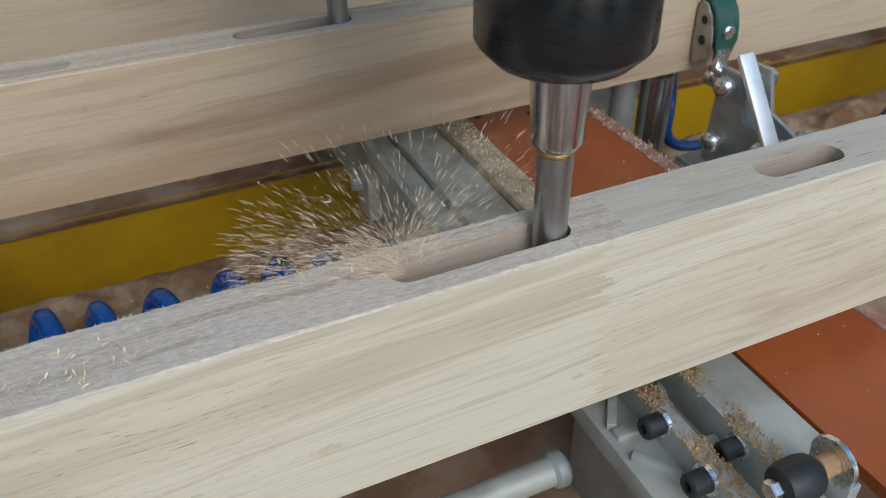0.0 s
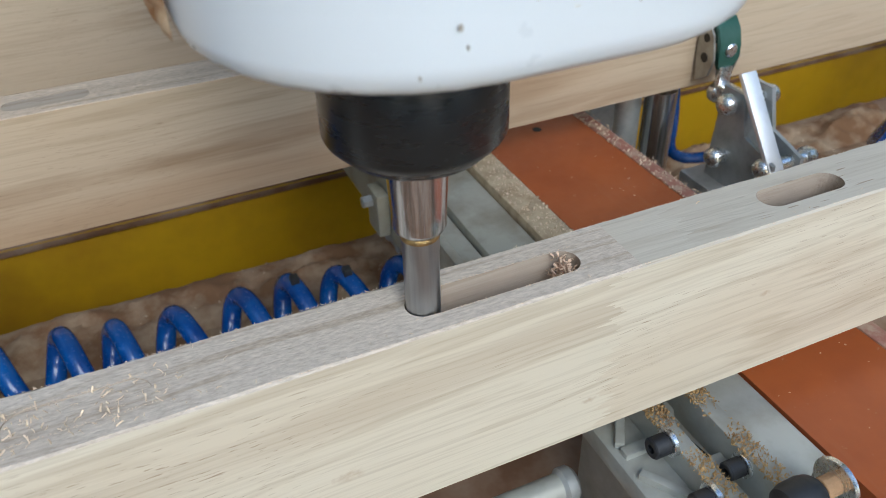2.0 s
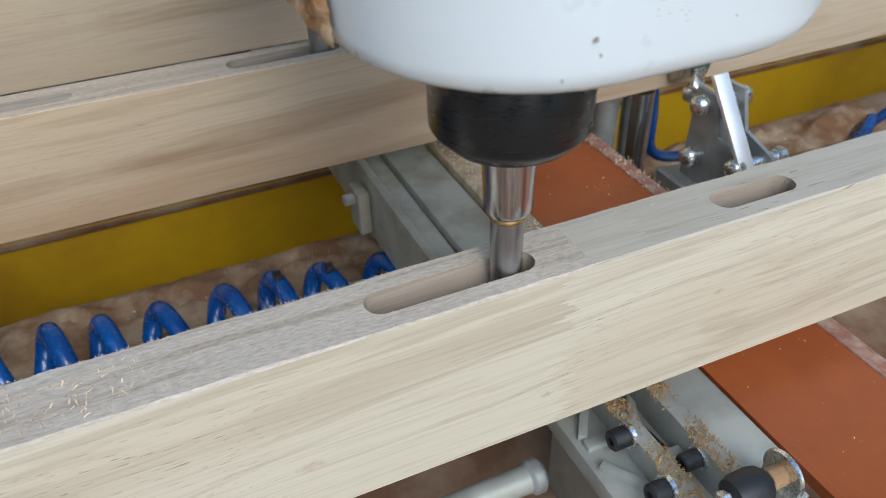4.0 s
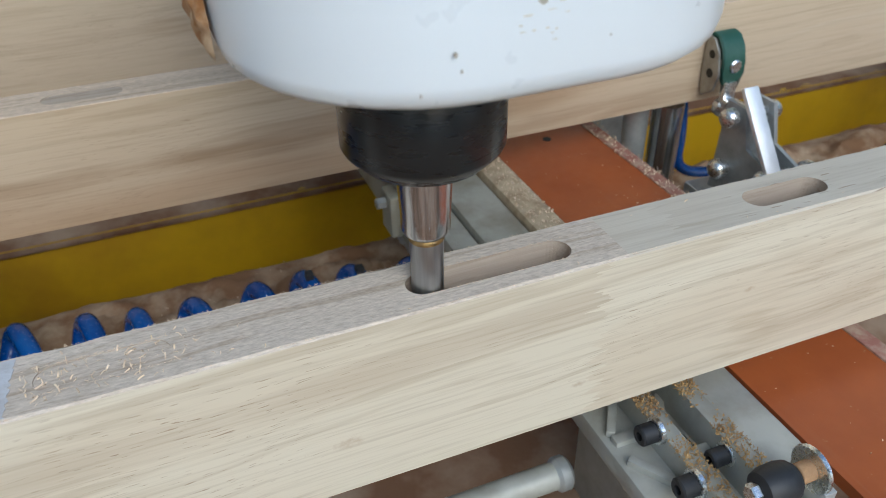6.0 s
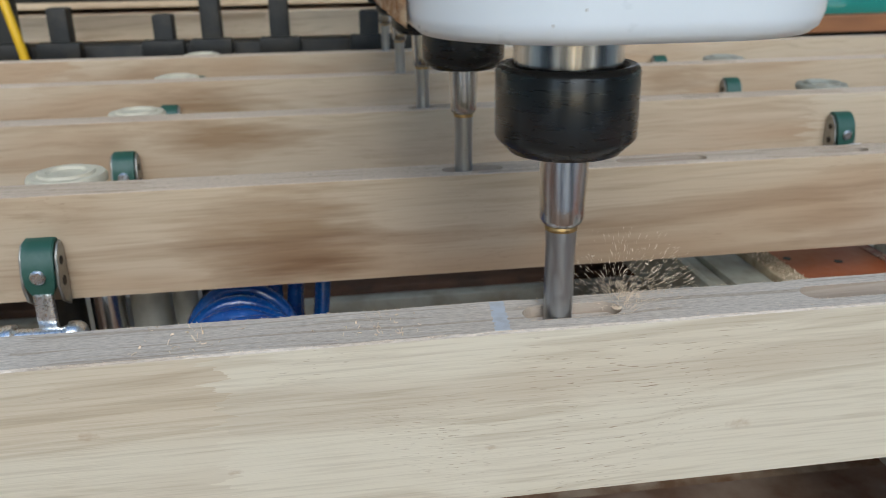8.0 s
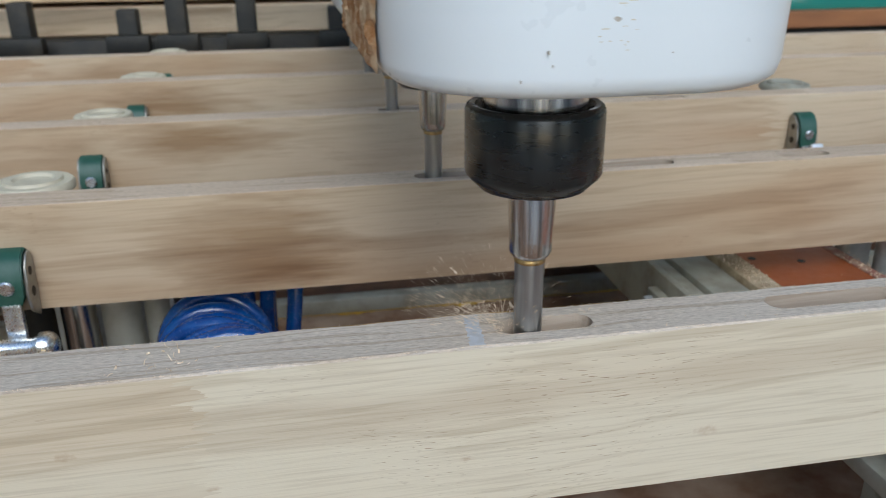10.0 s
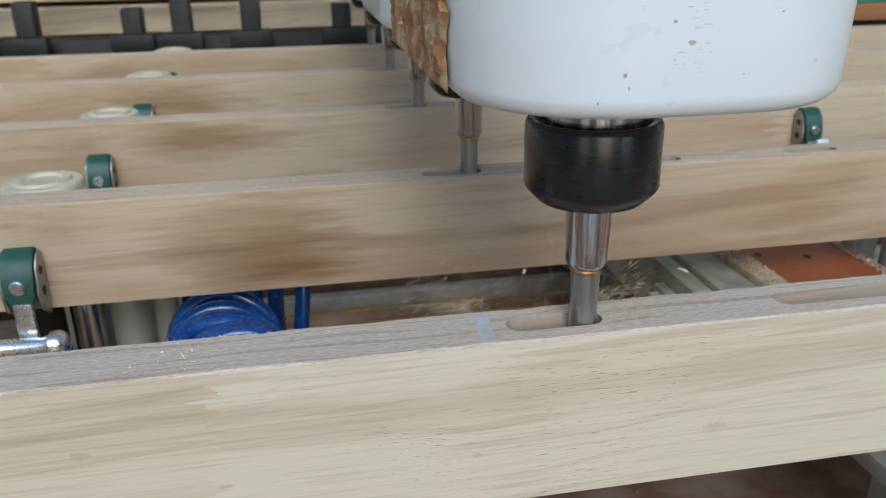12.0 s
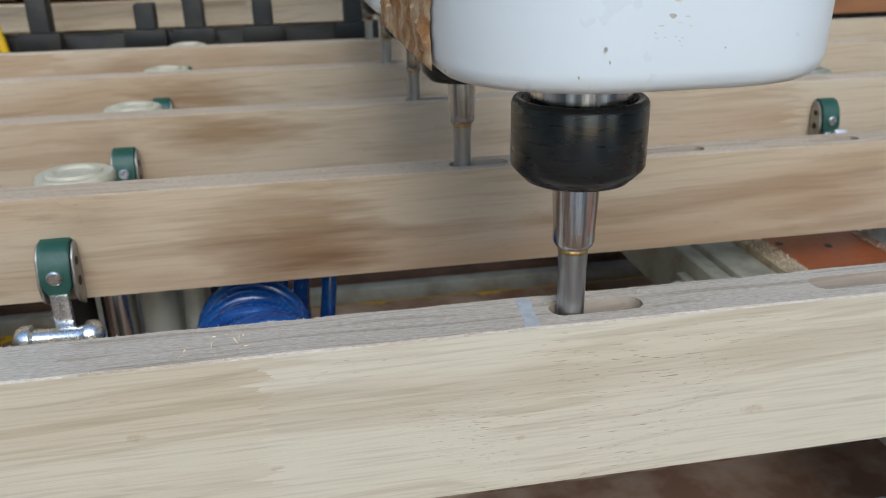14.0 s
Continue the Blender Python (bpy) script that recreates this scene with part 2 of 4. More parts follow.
M_GUN = plain("grey_zinc", (0.44, 0.46, 0.45), (0.26, 0.275, 0.27), 0.36, 0.45, 60, 0.7, 0.05)
pt, pb = M_PLATE.node_tree, M_PLATE.node_tree.nodes["Principled BSDF"]
speck = noise_tex(pt, coords(pt, (1, 1, 1)), 260, 2)
scratch = noise_tex(pt, coords(pt, (220, 9, 1)), 1.0, 2)
base = pb.inputs["Base Color"].links[0].from_socket
base = mix(pt, ramp(pt, speck, ((0.70, (0, 0, 0)), (0.78, (0.5, 0.5, 0.5)))), base, (0.42, 0.27, 0.15))
base = mix(pt, ramp(pt, scratch, ((0.62, (0, 0, 0)), (0.80, (0.35, 0.35, 0.35)))), base, (0.36, 0.14, 0.06))
pt.links.new(base, pb.inputs["Base Color"])
M_CHEEK = plain("dull_zinc", (0.40, 0.39, 0.35), (0.24, 0.22, 0.18), 0.4, 0.8, 70, 0.8, 0.1)
M_PLATE_EDGE = plain("dusty_bakelite_edge", (0.30, 0.13, 0.09), (0.42, 0.31, 0.22), 0.8, 0.0, 120, 0.9, 0.4)
M_YELLOW = plain("yellow_machine_paint", (0.72, 0.43, 0.010), (0.46, 0.235, 0.014), 0.42, 0.0, 6, 0.8, 0.05)
M_DUST = plain("sawdust_crust", (0.40, 0.24, 0.12), (0.20, 0.10, 0.05), 0.95, 0.0, 50, 1.0, 0.9)
M_DUST_GOLD = plain("golden_sawdust", (0.50, 0.33, 0.14), (0.28, 0.16, 0.07), 0.95, 0.0, 80, 0.9, 0.4)
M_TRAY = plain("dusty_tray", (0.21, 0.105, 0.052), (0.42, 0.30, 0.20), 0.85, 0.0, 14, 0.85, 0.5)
M_RUST = plain("rusty_steel", (0.11, 0.055, 0.03), (0.06, 0.035, 0.02), 0.7, 0.1, 30, 0.9, 0.2)
M_PALE_DUST = plain("pale_sawdust", (0.22, 0.112, 0.050), (0.50, 0.37, 0.24), 0.95, 0.0, 30, 0.8, 0.6)
M_HOSE = plain("blue_polyurethane", (0.004, 0.048, 0.22), (0.012, 0.12, 0.40), 0.22, 0.0, 40, 0.6, 0.03, coat=0.4)
M_GREEN = plain("green_rubber", (0.016, 0.075, 0.05), (0.06, 0.12, 0.095), 0.45, 0.0, 50, 0.7, 0.1)
M_WHITE = plain("white_enamel", (0.75, 0.795, 0.815), (0.71, 0.75, 0.74), 0.30, 0.0, 9, 0.12, 0.02, coat=0.3)
M_GRIME = plain("grime", (0.34, 0.30, 0.24), (0.5, 0.47, 0.4), 0.9, 0.0, 200, 0.9, 0.2)
M_CRUST = plain("brown_foam_crust", (0.36, 0.155, 0.045), (0.66, 0.48, 0.29), 0.8, 0.0, 75, 0.95, 1.0)
M_CREAM = plain("cream_plastic", (0.62, 0.56, 0.42), (0.45, 0.40, 0.30), 0.5, 0.0, 40, 0.7, 0.1)
M_TAPE = plain("white_chalk", (0.54, 0.555, 0.58), (0.44, 0.43, 0.42), 0.8, 0.0, 150, 0.8, 0.3)
M_RUBBER = plain("black_rubber", (0.014, 0.015, 0.017), (0.03, 0.03, 0.03), 0.5, 0.0, 60, 0.6, 0.1)
M_FLOOR = plain("concrete", (0.40, 0.395, 0.385), (0.31, 0.305, 0.295), 0.85, 0.0, 3, 0.8, 0.3)
M_WALL = plain("pale_green_wall", (0.62, 0.66, 0.60), (0.54, 0.58, 0.53), 0.8, 0.0, 3, 0.6, 0.1)
M_PIER = plain("grey_stripe_pier", (0.16, 0.17, 0.17), (0.12, 0.12, 0.115), 0.8, 0.0, 3, 0.6, 0.1)
M_DARK = plain("dark_iron", (0.018, 0.018, 0.016), (0.045, 0.038, 0.028), 0.6, 0.3, 20, 0.8, 0.2)
M_BOARD = wood("stacked_boards", (0.72, 0.58, 0.40), (0.52, 0.38, 0.24), (0.78, 0.65, 0.47), seed=9)
M_GLASS, gt, gb = material("teal_glass", 0.05)
gb.inputs["Base Color"].default_value = (0.05, 0.30, 0.24, 1)
gb.inputs["Transmission Weight"].default_value = 0.4


# ---- mesh helpers ----
def thing(name, label, category, m=None, group="", kind=""):
    ob = new(name)
    ob.matrix_basis = m or Matrix()
    return tagged(ob, label, category, group, kind)


def part(name, bm, mat, parent=None, label="", m=None, smooth=True, kind=""):
    me = bpy.data.meshes.new(name)
    bmesh.ops.recalc_face_normals(bm, faces=bm.faces[:])
    for f in bm.faces:
        f.smooth = smooth
    bm.to_mesh(me)
    bm.free()
    for one in mat if isinstance(mat, (list, tuple)) else [mat]:
        me.materials.append(one)
    if smooth:
        me.set_sharp_from_angle(angle=radians(38))
    ob = new(name, me)
    ob.parent = parent
    ob.matrix_basis = m or Matrix()
    return tagged(ob, label, kind=kind)


def box(x0, x1, y0, y1, z0, z1, bevel=0.0, bm=None, segments=2):
    bm = bm or bmesh.new()
    g = bmesh.ops.create_cube(bm, size=1)
    bmesh.ops.transform(bm, verts=g["verts"], matrix=Matrix.LocRotScale(((x0 + x1) / 2, (y0 + y1) / 2, (z0 + z1) / 2), None, (x1 - x0, y1 - y0, z1 - z0)))
    if bevel:
        edges = list({e for v in g["verts"] for e in v.link_edges})
        bmesh.ops.bevel(bm, geom=edges, offset=bevel, segments=segments, profile=0.5, affect="EDGES")
    return bm


def lathe(profile, steps=48, axis="z", bm=None, m=None):
    """Turned body from rows of radius and height."""
    bm = bm or bmesh.new()
    rings = []
    for r, z in profile:
        rings.append([bm.verts.new((r * math.cos(a), r * math.sin(a), z)) for a in (2 * math.pi * k / steps for k in range(steps))] if r > 1e-6 else [bm.verts.new((0, 0, z))])
    for lo, hi in zip(rings, rings[1:]):
        for k in range(steps):
            j = (k + 1) % steps
            if len(lo) == 1 and len(hi) > 1:
                bm.faces.new((lo[0], hi[j], hi[k]))
            elif len(hi) == 1 and len(lo) > 1:
                bm.faces.new((lo[k], lo[j], hi[0]))
            elif len(lo) > 1:
                bm.faces.new((lo[k], lo[j], hi[j], hi[k]))
    turn = {"z": Matrix(), "x": Matrix.Rotation(radians(90), 4, "Y"), "y": Matrix.Rotation(radians(-90), 4, "X")}[axis]
    verts = [v for ring in rings for v in ring]
    bmesh.ops.transform(bm, verts=verts, matrix=(m or Matrix()) @ turn)
    return bm


def rod(r, length, axis="z", at=(0, 0, 0), chamfer=None, steps=28, bm=None):
    c = chamfer if chamfer is not None else r * 0.12
    return lathe([(0, 0), (r - c, 0), (r, c), (r, length - c), (r - c, length), (0, length)], steps, axis, bm, Matrix.Translation(at))


def sweep(points, r, steps=10, bm=None):
    """A round hose along a list of points."""
    bm = bm or bmesh.new()
    pts = [Vector(p) for p in points]
    rings, up = [], Vector((0, 0, 1))
    for i, p in enumerate(pts):
        d = (pts[min(i + 1, len(pts) - 1)] - pts[max(i - 1, 0)]).normalized()
        u = up - up.dot(d) * d
        u = (u if u.length > 1e-4 else d.orthogonal()).normalized()
        up, v = u, d.cross(u)
        rings.append([bm.verts.new(p + r * (math.cos(a) * u + math.sin(a) * v)) for a in (2 * math.pi * k / steps for k in range(steps))])
    for lo, hi in zip(rings, rings[1:]):
        for k in range(steps):
            j = (k + 1) % steps
            bm.faces.new((lo[k], lo[j], hi[j], hi[k]))
    bm.faces.new(rings[0][::-1]), bm.faces.new(rings[-1])
    return bm


def prism(outline, z0, z1, bm=None, m=None):
    bm = bm or bmesh.new()
    lo = [bm.verts.new((x, y, z0)) for x, y in outline]
    hi = [bm.verts.new((x, y, z1)) for x, y in outline]
    bm.faces.new(lo[::-1]), bm.faces.new(hi)
    for k in range(len(lo)):
        j = (k + 1) % len(lo)
        bm.faces.new((lo[k], lo[j], hi[j], hi[k]))
    if m:
        bmesh.ops.transform(bm, verts=lo + hi, matrix=m)
    return bm


def stadium(x0, x1, yc, r, steps=12):
    """Outline of a slot from x0 to x1, counter-clockwise."""
    a = [radians(-90 + 180 * k / steps) for k in range(steps + 1)]
    return [(x1 - r + r * math.cos(k), yc + r * math.sin(k)) for k in a] + [(x0 + r - r * math.cos(k), yc - r * math.sin(k)) for k in a]


def flake(bm, at, size, rnd, thick=0.00012, wide=(0.18, 0.55)):
    """A curled shaving."""
    m = Matrix.Translation(at) @ Euler([rnd.uniform(0, 6.28) for _ in range(3)]).to_matrix().to_4x4()
    n, bend, w = 4, rnd.uniform(0.5, 3.0), size * rnd.uniform(*wide)
    rows = []
    for k in range(n + 1):
        a = bend * (k / n - 0.5)
        r = size / bend
        p = Vector((r * math.sin(a), 0, r * (1 - math.cos(a))))
        rows.append([bm.verts.new(m @ (p + Vector((0, s * w / 2, h)))) for s, h in ((-1, 0), (1, 0), (1, thick), (-1, thick))])
    for lo, hi in zip(rows, rows[1:]):
        for k in range(4):
            j = (k + 1) % 4
            bm.faces.new((lo[k], lo[j], hi[j], hi[k]))
    bm.faces.new(rows[0][::-1]), bm.faces.new(rows[-1])


# ---- hall ----
def hall():
    tagged(part("floor", box(-6, 6, -7, 6, -1.0, -0.90), M_FLOOR), "grey dusty concrete workshop floor", "floor", kind="structure")
    tagged(part("wall_back", box(-6, 6, 4.0, 4.2, -0.9, 3.6), M_WALL), "pale green plastered workshop wall", "wall", kind="structure")
    tagged(part("wall_side", box(-6.2, -6, -7, 4.2, -0.9, 3.6), M_WALL), "pale plastered side wall", "wall", kind="structure")
    tagged(part("wall_side", box(6, 6.2, -7, 4.2, -0.9, 3.6), M_WALL), "pale plastered side wall", "wall", kind="structure")
    tagged(part("ceiling", box(-6.2, 6.2, 0.6, 4.2, 3.6, 3.7), M_WALL), "pale workshop ceiling open towards the yard", "ceiling", kind="structure")

    # street side: unseen piers added to stripe steel reflections, daylight comes above and between
    for x0, x1 in ((-6, -3.1), (-1.7, -0.75), (0.55, 1.5), (3.0, 6)):
        tagged(part("stripe_pier", box(x0, x1, -3.4, -3.2, -0.9, 2.2), M_PIER), "unseen grey pier added to put dark stripes into steel reflections", "wall", kind="structure")


hall()

# ---- wooden rails with mortises ----
MORTISES = ((-0.088, -0.0455), (0.037, 0.1045), (0.189, 0.231))
R_SLOT = 0.0065
X0, X1 = -1.45, 1.45


def rail_body(seed, H):
    """A rail with three slots sunk into its top; worn, slightly furry top edges."""
    rnd = random.Random(seed)
    bm = bmesh.new()
    edge = 0.0010 if seed == 0 else 0.0004
    n = 260
    xs = [X0 + (X1 - X0) * k / n for k in range(n + 1)]
    def jag():
        return rnd.uniform(0, 0.0007) if rnd.random() < 0.85 else rnd.uniform(0.0006, 0.0016)
    rows = []
    for x in xs:
        a, b = jag(), jag()
        rows.append([bm.verts.new(p) for p in ((x, 0, -H), (x, 0, -edge), (x, a + edge / 3, 0), (x, W - b - edge / 3, 0), (x, W, -edge), (x, W, -H))])
    skip = []
    for lo, hi in zip(rows, rows[1:]):
        for k in range(6):
            j = (k + 1) % 6
            f = bm.faces.new((lo[k], lo[j], hi[j], hi[k]))
            f.material_index = 1 if k in (1, 2, 3) else 0
            if k == 2:
                skip.append(f)
    bm.faces.new(rows[0]), bm.faces.new(rows[-1][::-1])
    # open the top over each slot and fill round it
    for a, b in MORTISES:
        m0 = max(k for k in range(n) if xs[k] < a - 0.004)
        m1 = min(k for k in range(n + 1) if xs[k] > b + 0.004)
        bmesh.ops.delete(bm, geom=skip[m0:m1], context="FACES_KEEP_BOUNDARY")
        ring = [(r[2], r[3]) for r in rows[m0:m1 + 1]]
        outer = [p[0] for p in ring] + [p[1] for p in reversed(ring)]
        slot = stadium(a, b, SY, R_SLOT, 14)
        top = [bm.verts.new((x, y, 0)) for x, y in slot]
        low = [bm.verts.new((x, y, -0.040)) for x, y in slot]
        edges = []
        for loop in (outer, top):
            for p, q in zip(loop, loop[1:] + loop[:1]):
                edges.append(bm.edges.get((p, q)) or bm.edges.new((p, q)))
        made = bmesh.ops.triangle_fill(bm, edges=edges, use_beauty=True)
        for f in made["geom"]:
            if isinstance(f, bmesh.types.BMFace):
                f.material_index = 1
        for k in range(len(top)):
            j = (k + 1) % len(top)
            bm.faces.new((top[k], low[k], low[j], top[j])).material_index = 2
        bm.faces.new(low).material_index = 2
    for f in bm.faces:
        if f.material_index == 1 and f.calc_center_median().x > 0.124:
            f.material_index = 3
    return bm


rails, slot_floors = [], []
for k in range(5):
    label = "long pale rubberwood rail with milled mortises in its rough top" if k == 0 else "long rosy rubberwood rail clamped on orange support plates"
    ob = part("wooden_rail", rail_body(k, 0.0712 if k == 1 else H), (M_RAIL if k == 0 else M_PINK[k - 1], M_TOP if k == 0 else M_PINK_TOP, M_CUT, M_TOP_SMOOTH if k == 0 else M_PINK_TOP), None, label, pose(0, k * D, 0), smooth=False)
    tagged(ob, category="wooden rail", group="wooden rails on the mortiser")
    rails.append(ob)
    for n, (a, b) in enumerate(MORTISES[:2]):
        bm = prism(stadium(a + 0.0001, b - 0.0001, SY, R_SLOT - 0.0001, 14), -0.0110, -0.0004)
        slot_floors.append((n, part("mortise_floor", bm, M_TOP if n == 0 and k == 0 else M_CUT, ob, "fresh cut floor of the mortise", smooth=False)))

# chalk mark across the first rail
rnd = random.Random(8)
near, far = [], []
for k in range(27):
    y, lean = 0.0012 + 0.0274 * k / 26, 0.0030 * k / 26
    near.append((-0.1025 + lean + rnd.gauss(0, 0.00022) + (rnd.uniform(0.0005, 0.002) if rnd.random() < 0.1 else 0), y))
    far.append((-0.0962 + lean + rnd.gauss(0, 0.00026), y))
bm = prism(far + near[::-1], 0.00005, 0.00022)
tagged(part("chalk_mark", bm, M_TAPE, None, "pale chalk stripe drawn across the rail's top"), category="chalk mark")


# ---- bakelite support plates under the rails ----
PLATE_Z = -0.100


def support_plate(x0, x1):
    ob = thing("support_plate", "orange bakelite support plate with dusty edges under the rails", "support plate", pose(x0, 0, PLATE_Z), group="orange support plates")
    w = x1 - x0
    part("sheet", prism([(0.0085, -0.30), (w - 0.0102, -0.30), (w - 0.0102, 1.30), (0, 1.30), (0, 0.040), (0.0085, 0.030)], -0.007, -0.0005), M_PLATE, ob, smooth=False)
    part("edge_strip", box(w - 0.010, w, -0.30, 1.30, -0.009, 0.0005, 0.0006), M_PLATE_EDGE, ob, "sawdust-covered edge of the plate")
    for k in range(5):
        for dx, dy in ((-0.0005 + 0.0085, 0.052), (0.0455, 0.039)):
            part("screw_hole", lathe([(0, 0), (0.0030, 0.0), (0.0034, 0.0003), (0.0034, 0.0006), (0, 0.0006)], 16, "z", None, pose(dx, k * D + dy, -0.0006)), M_RUBBER, ob, "dark countersunk hole")
    return ob


# packing blocks carry the rails above the outer plates
for k in range(5):
    for x in (-0.60, 0.97):
        top = -0.0712 if k == 1 else -H
        tagged(part("packing_block", box(x, x + 0.05, k * D + 0.004, k * D + W - 0.004, PLATE_Z - 0.0005, top, 0.001), M_PLATE, None, "orange packing block under a rail"), category="packing block", group="packing blocks")


plate = support_plate(0.196, 0.288)
copy_thing(plate, pose(-0.62, 0, PLATE_Z))
copy_thing(plate, pose(0.95, 0, PLATE_Z))


# ---- spindle heads ----
def housing_outline(grow=0.0, steps=9):
    x0, x1, y0, y1, r = -0.061 - grow, 0.080 + grow, -0.070 - grow, 0.125 + grow, 0.053 + grow
    out = []
    for cx, cy, a0, rr in ((x1 - r, y0 + r, -90, r), (x1 - 0.02, y1 - 0.02, 0, 0.02), (x0 + 0.02, y1 - 0.02, 90, 0.02), (x0 + r, y0 + r, 180, r)):
        for k in range(steps + 1):
            a = radians(a0 + 90 * k / steps)
            out.append((cx + rr * math.cos(a), cy + rr * math.sin(a)))
    return out


def housing_mesh():
    bm = bmesh.new()
    rings = []
    for grow, z in ((-0.010, 0.0), (-0.004, 0.0006), (-0.0012, 0.003), (0.0, 0.007), (0.0015, 0.06), (0.003, 0.30)):
        rings.append([bm.verts.new((x, y, z)) for x, y in housing_outline(grow)])
    for lo, hi in zip(rings, rings[1:]):
        for k in range(len(lo)):
            j = (k + 1) % len(lo)
            bm.faces.new((lo[k], lo[j], hi[j], hi[k]))
    bm.faces.new(rings[0][::-1]), bm.faces.new(rings[-1])
    return bm


def spindle_head():
    """Origin at the joint between cutter and shank."""
    ob = thing("spindle_head", "white enamelled router spindle head with black collet nut and steel cutter", "spindle head", group="spindle heads over the rails")
    part("housing", housing_mesh(), M_WHITE, ob, "white enamelled motor housing with scuffs", pose(0, 0, 0.0782))
    part("spindle_nose", lathe([(0, 0.058), (0.0205, 0.058), (0.0205, 0.0788), (0, 0.0788)]), M_STEEL, ob, "bright turned steel spindle nose")
    part("collet_nut", lathe([(r, z - 0.0018) for r, z in ((0.0, 0.034), (0.0125, 0.034), (0.0200, 0.0335), (0.0215, 0.0340), (0.0264, 0.0390), (0.0271, 0.0405), (0.0271, 0.0645), (0.0264, 0.0662), (0.0252, 0.0670), (0.0232, 0.0666), (0.0212, 0.0630), (0.0, 0.0630))], 64), M_BLACK, ob, "black oiled collet nut")
    part("shank", lathe([(0.0, 0.0015), (0.0066, 0.0015), (0.0080, 0.0028), (0.0088, 0.0045), (0.0088, 0.010), (0.0096, 0.024), (0.0096, 0.036), (0, 0.036)], 40), M_STEEL, ob, "bright steel shank sleeve")
    part("braze_ring", lathe([(0.0, -0.0014), (0.0060, -0.0010), (0.00645, -0.0004), (0.00655, 0.0008), (0.0061, 0.0016), (0, 0.0018)], 36), M_BRASS, ob, "brass brazing ring")
    bm = bmesh.new()
    rings = []
    for s in range(25):
        z = -0.0435 * s / 24
        ring = []
        for k in range(32):
            a = 2 * math.pi * k / 32
            flute = max(0.0, math.cos(2 * (a - s * 0.10))) ** 6 if s > 4 else 0.0
            r = 0.0060 - 0.0003 * flute + (0.0002 if s < 4 else 0)
            ring.append(bm.verts.new((r * math.cos(a), r * math.sin(a), z)))
        rings.append(ring)
    for lo, hi in zip(rings, rings[1:]):
        for k in range(32):
            j = (k + 1) % 32
            bm.faces.new((lo[k], lo[j], hi[j], hi[k]))
    bm.faces.new(rings[0]), bm.faces.new(rings[-1][::-1])
    part("cutter", bm, M_BIT, ob, "fluted steel mortising cutter")
    return ob


heads = [spindle_head()]
heads += [copy_thing(heads[0], pose(0, k * D, 0)) for k in range(1, 5)]
gantry = thing("gantry_beam", "white gantry beam carrying all the spindle heads", "gantry beam")
part("beam", box(-0.050, 0.060, -0.10, 4 * D + 0.14, 0.3801, 0.460, 0.006), M_WHITE, gantry)
part("guide_rail", box(-0.010, 0.018, -0.10, 4 * D + 0.14, 0.4602, 0.480, 0.002), M_STEEL, gantry)
# crust and scuffs on the first head only
rnd = random.Random(4)
bm = bmesh.new()
cols, lines = 34, 110
grid = []
for i in range(cols + 1):
    row = []
    for j in range(lines + 1):
        y, z = -0.018 + 0.15 * i / cols, 0.0805 + 0.16 * j / lines
        y0 = y + (0.009 * noise.noise((z * 90, 1, 0)) + 0.005 * noise.noise((z * 330, 2, 0))) * (1 - i / cols) ** 3
        thick = 0.0 if i in (0, cols) or j in (0, lines) else 0.0018 + 0.0020 * noise.noise((y * 230, z * 110, 3)) + 0.0014 * noise.noise((y * 700, z * 500, 7)) + rnd.uniform(-0.0004, 0.0004)
        row.append(bm.verts.new((-0.0620 - max(thick, 0), y0, z)))
    grid.append(row)
for i in range(cols):
    for j in range(lines):
        bm.faces.new((grid[i][j], grid[i + 1][j], grid[i + 1][j + 1], grid[i][j + 1]))
bm.faces.new([grid[0][j] for j in range(lines + 1)] + [grid[cols][j] for j in range(lines, -1, -1)])
part("crust", bm, M_CRUST, heads[0], "rough brown crust of resin and dust")


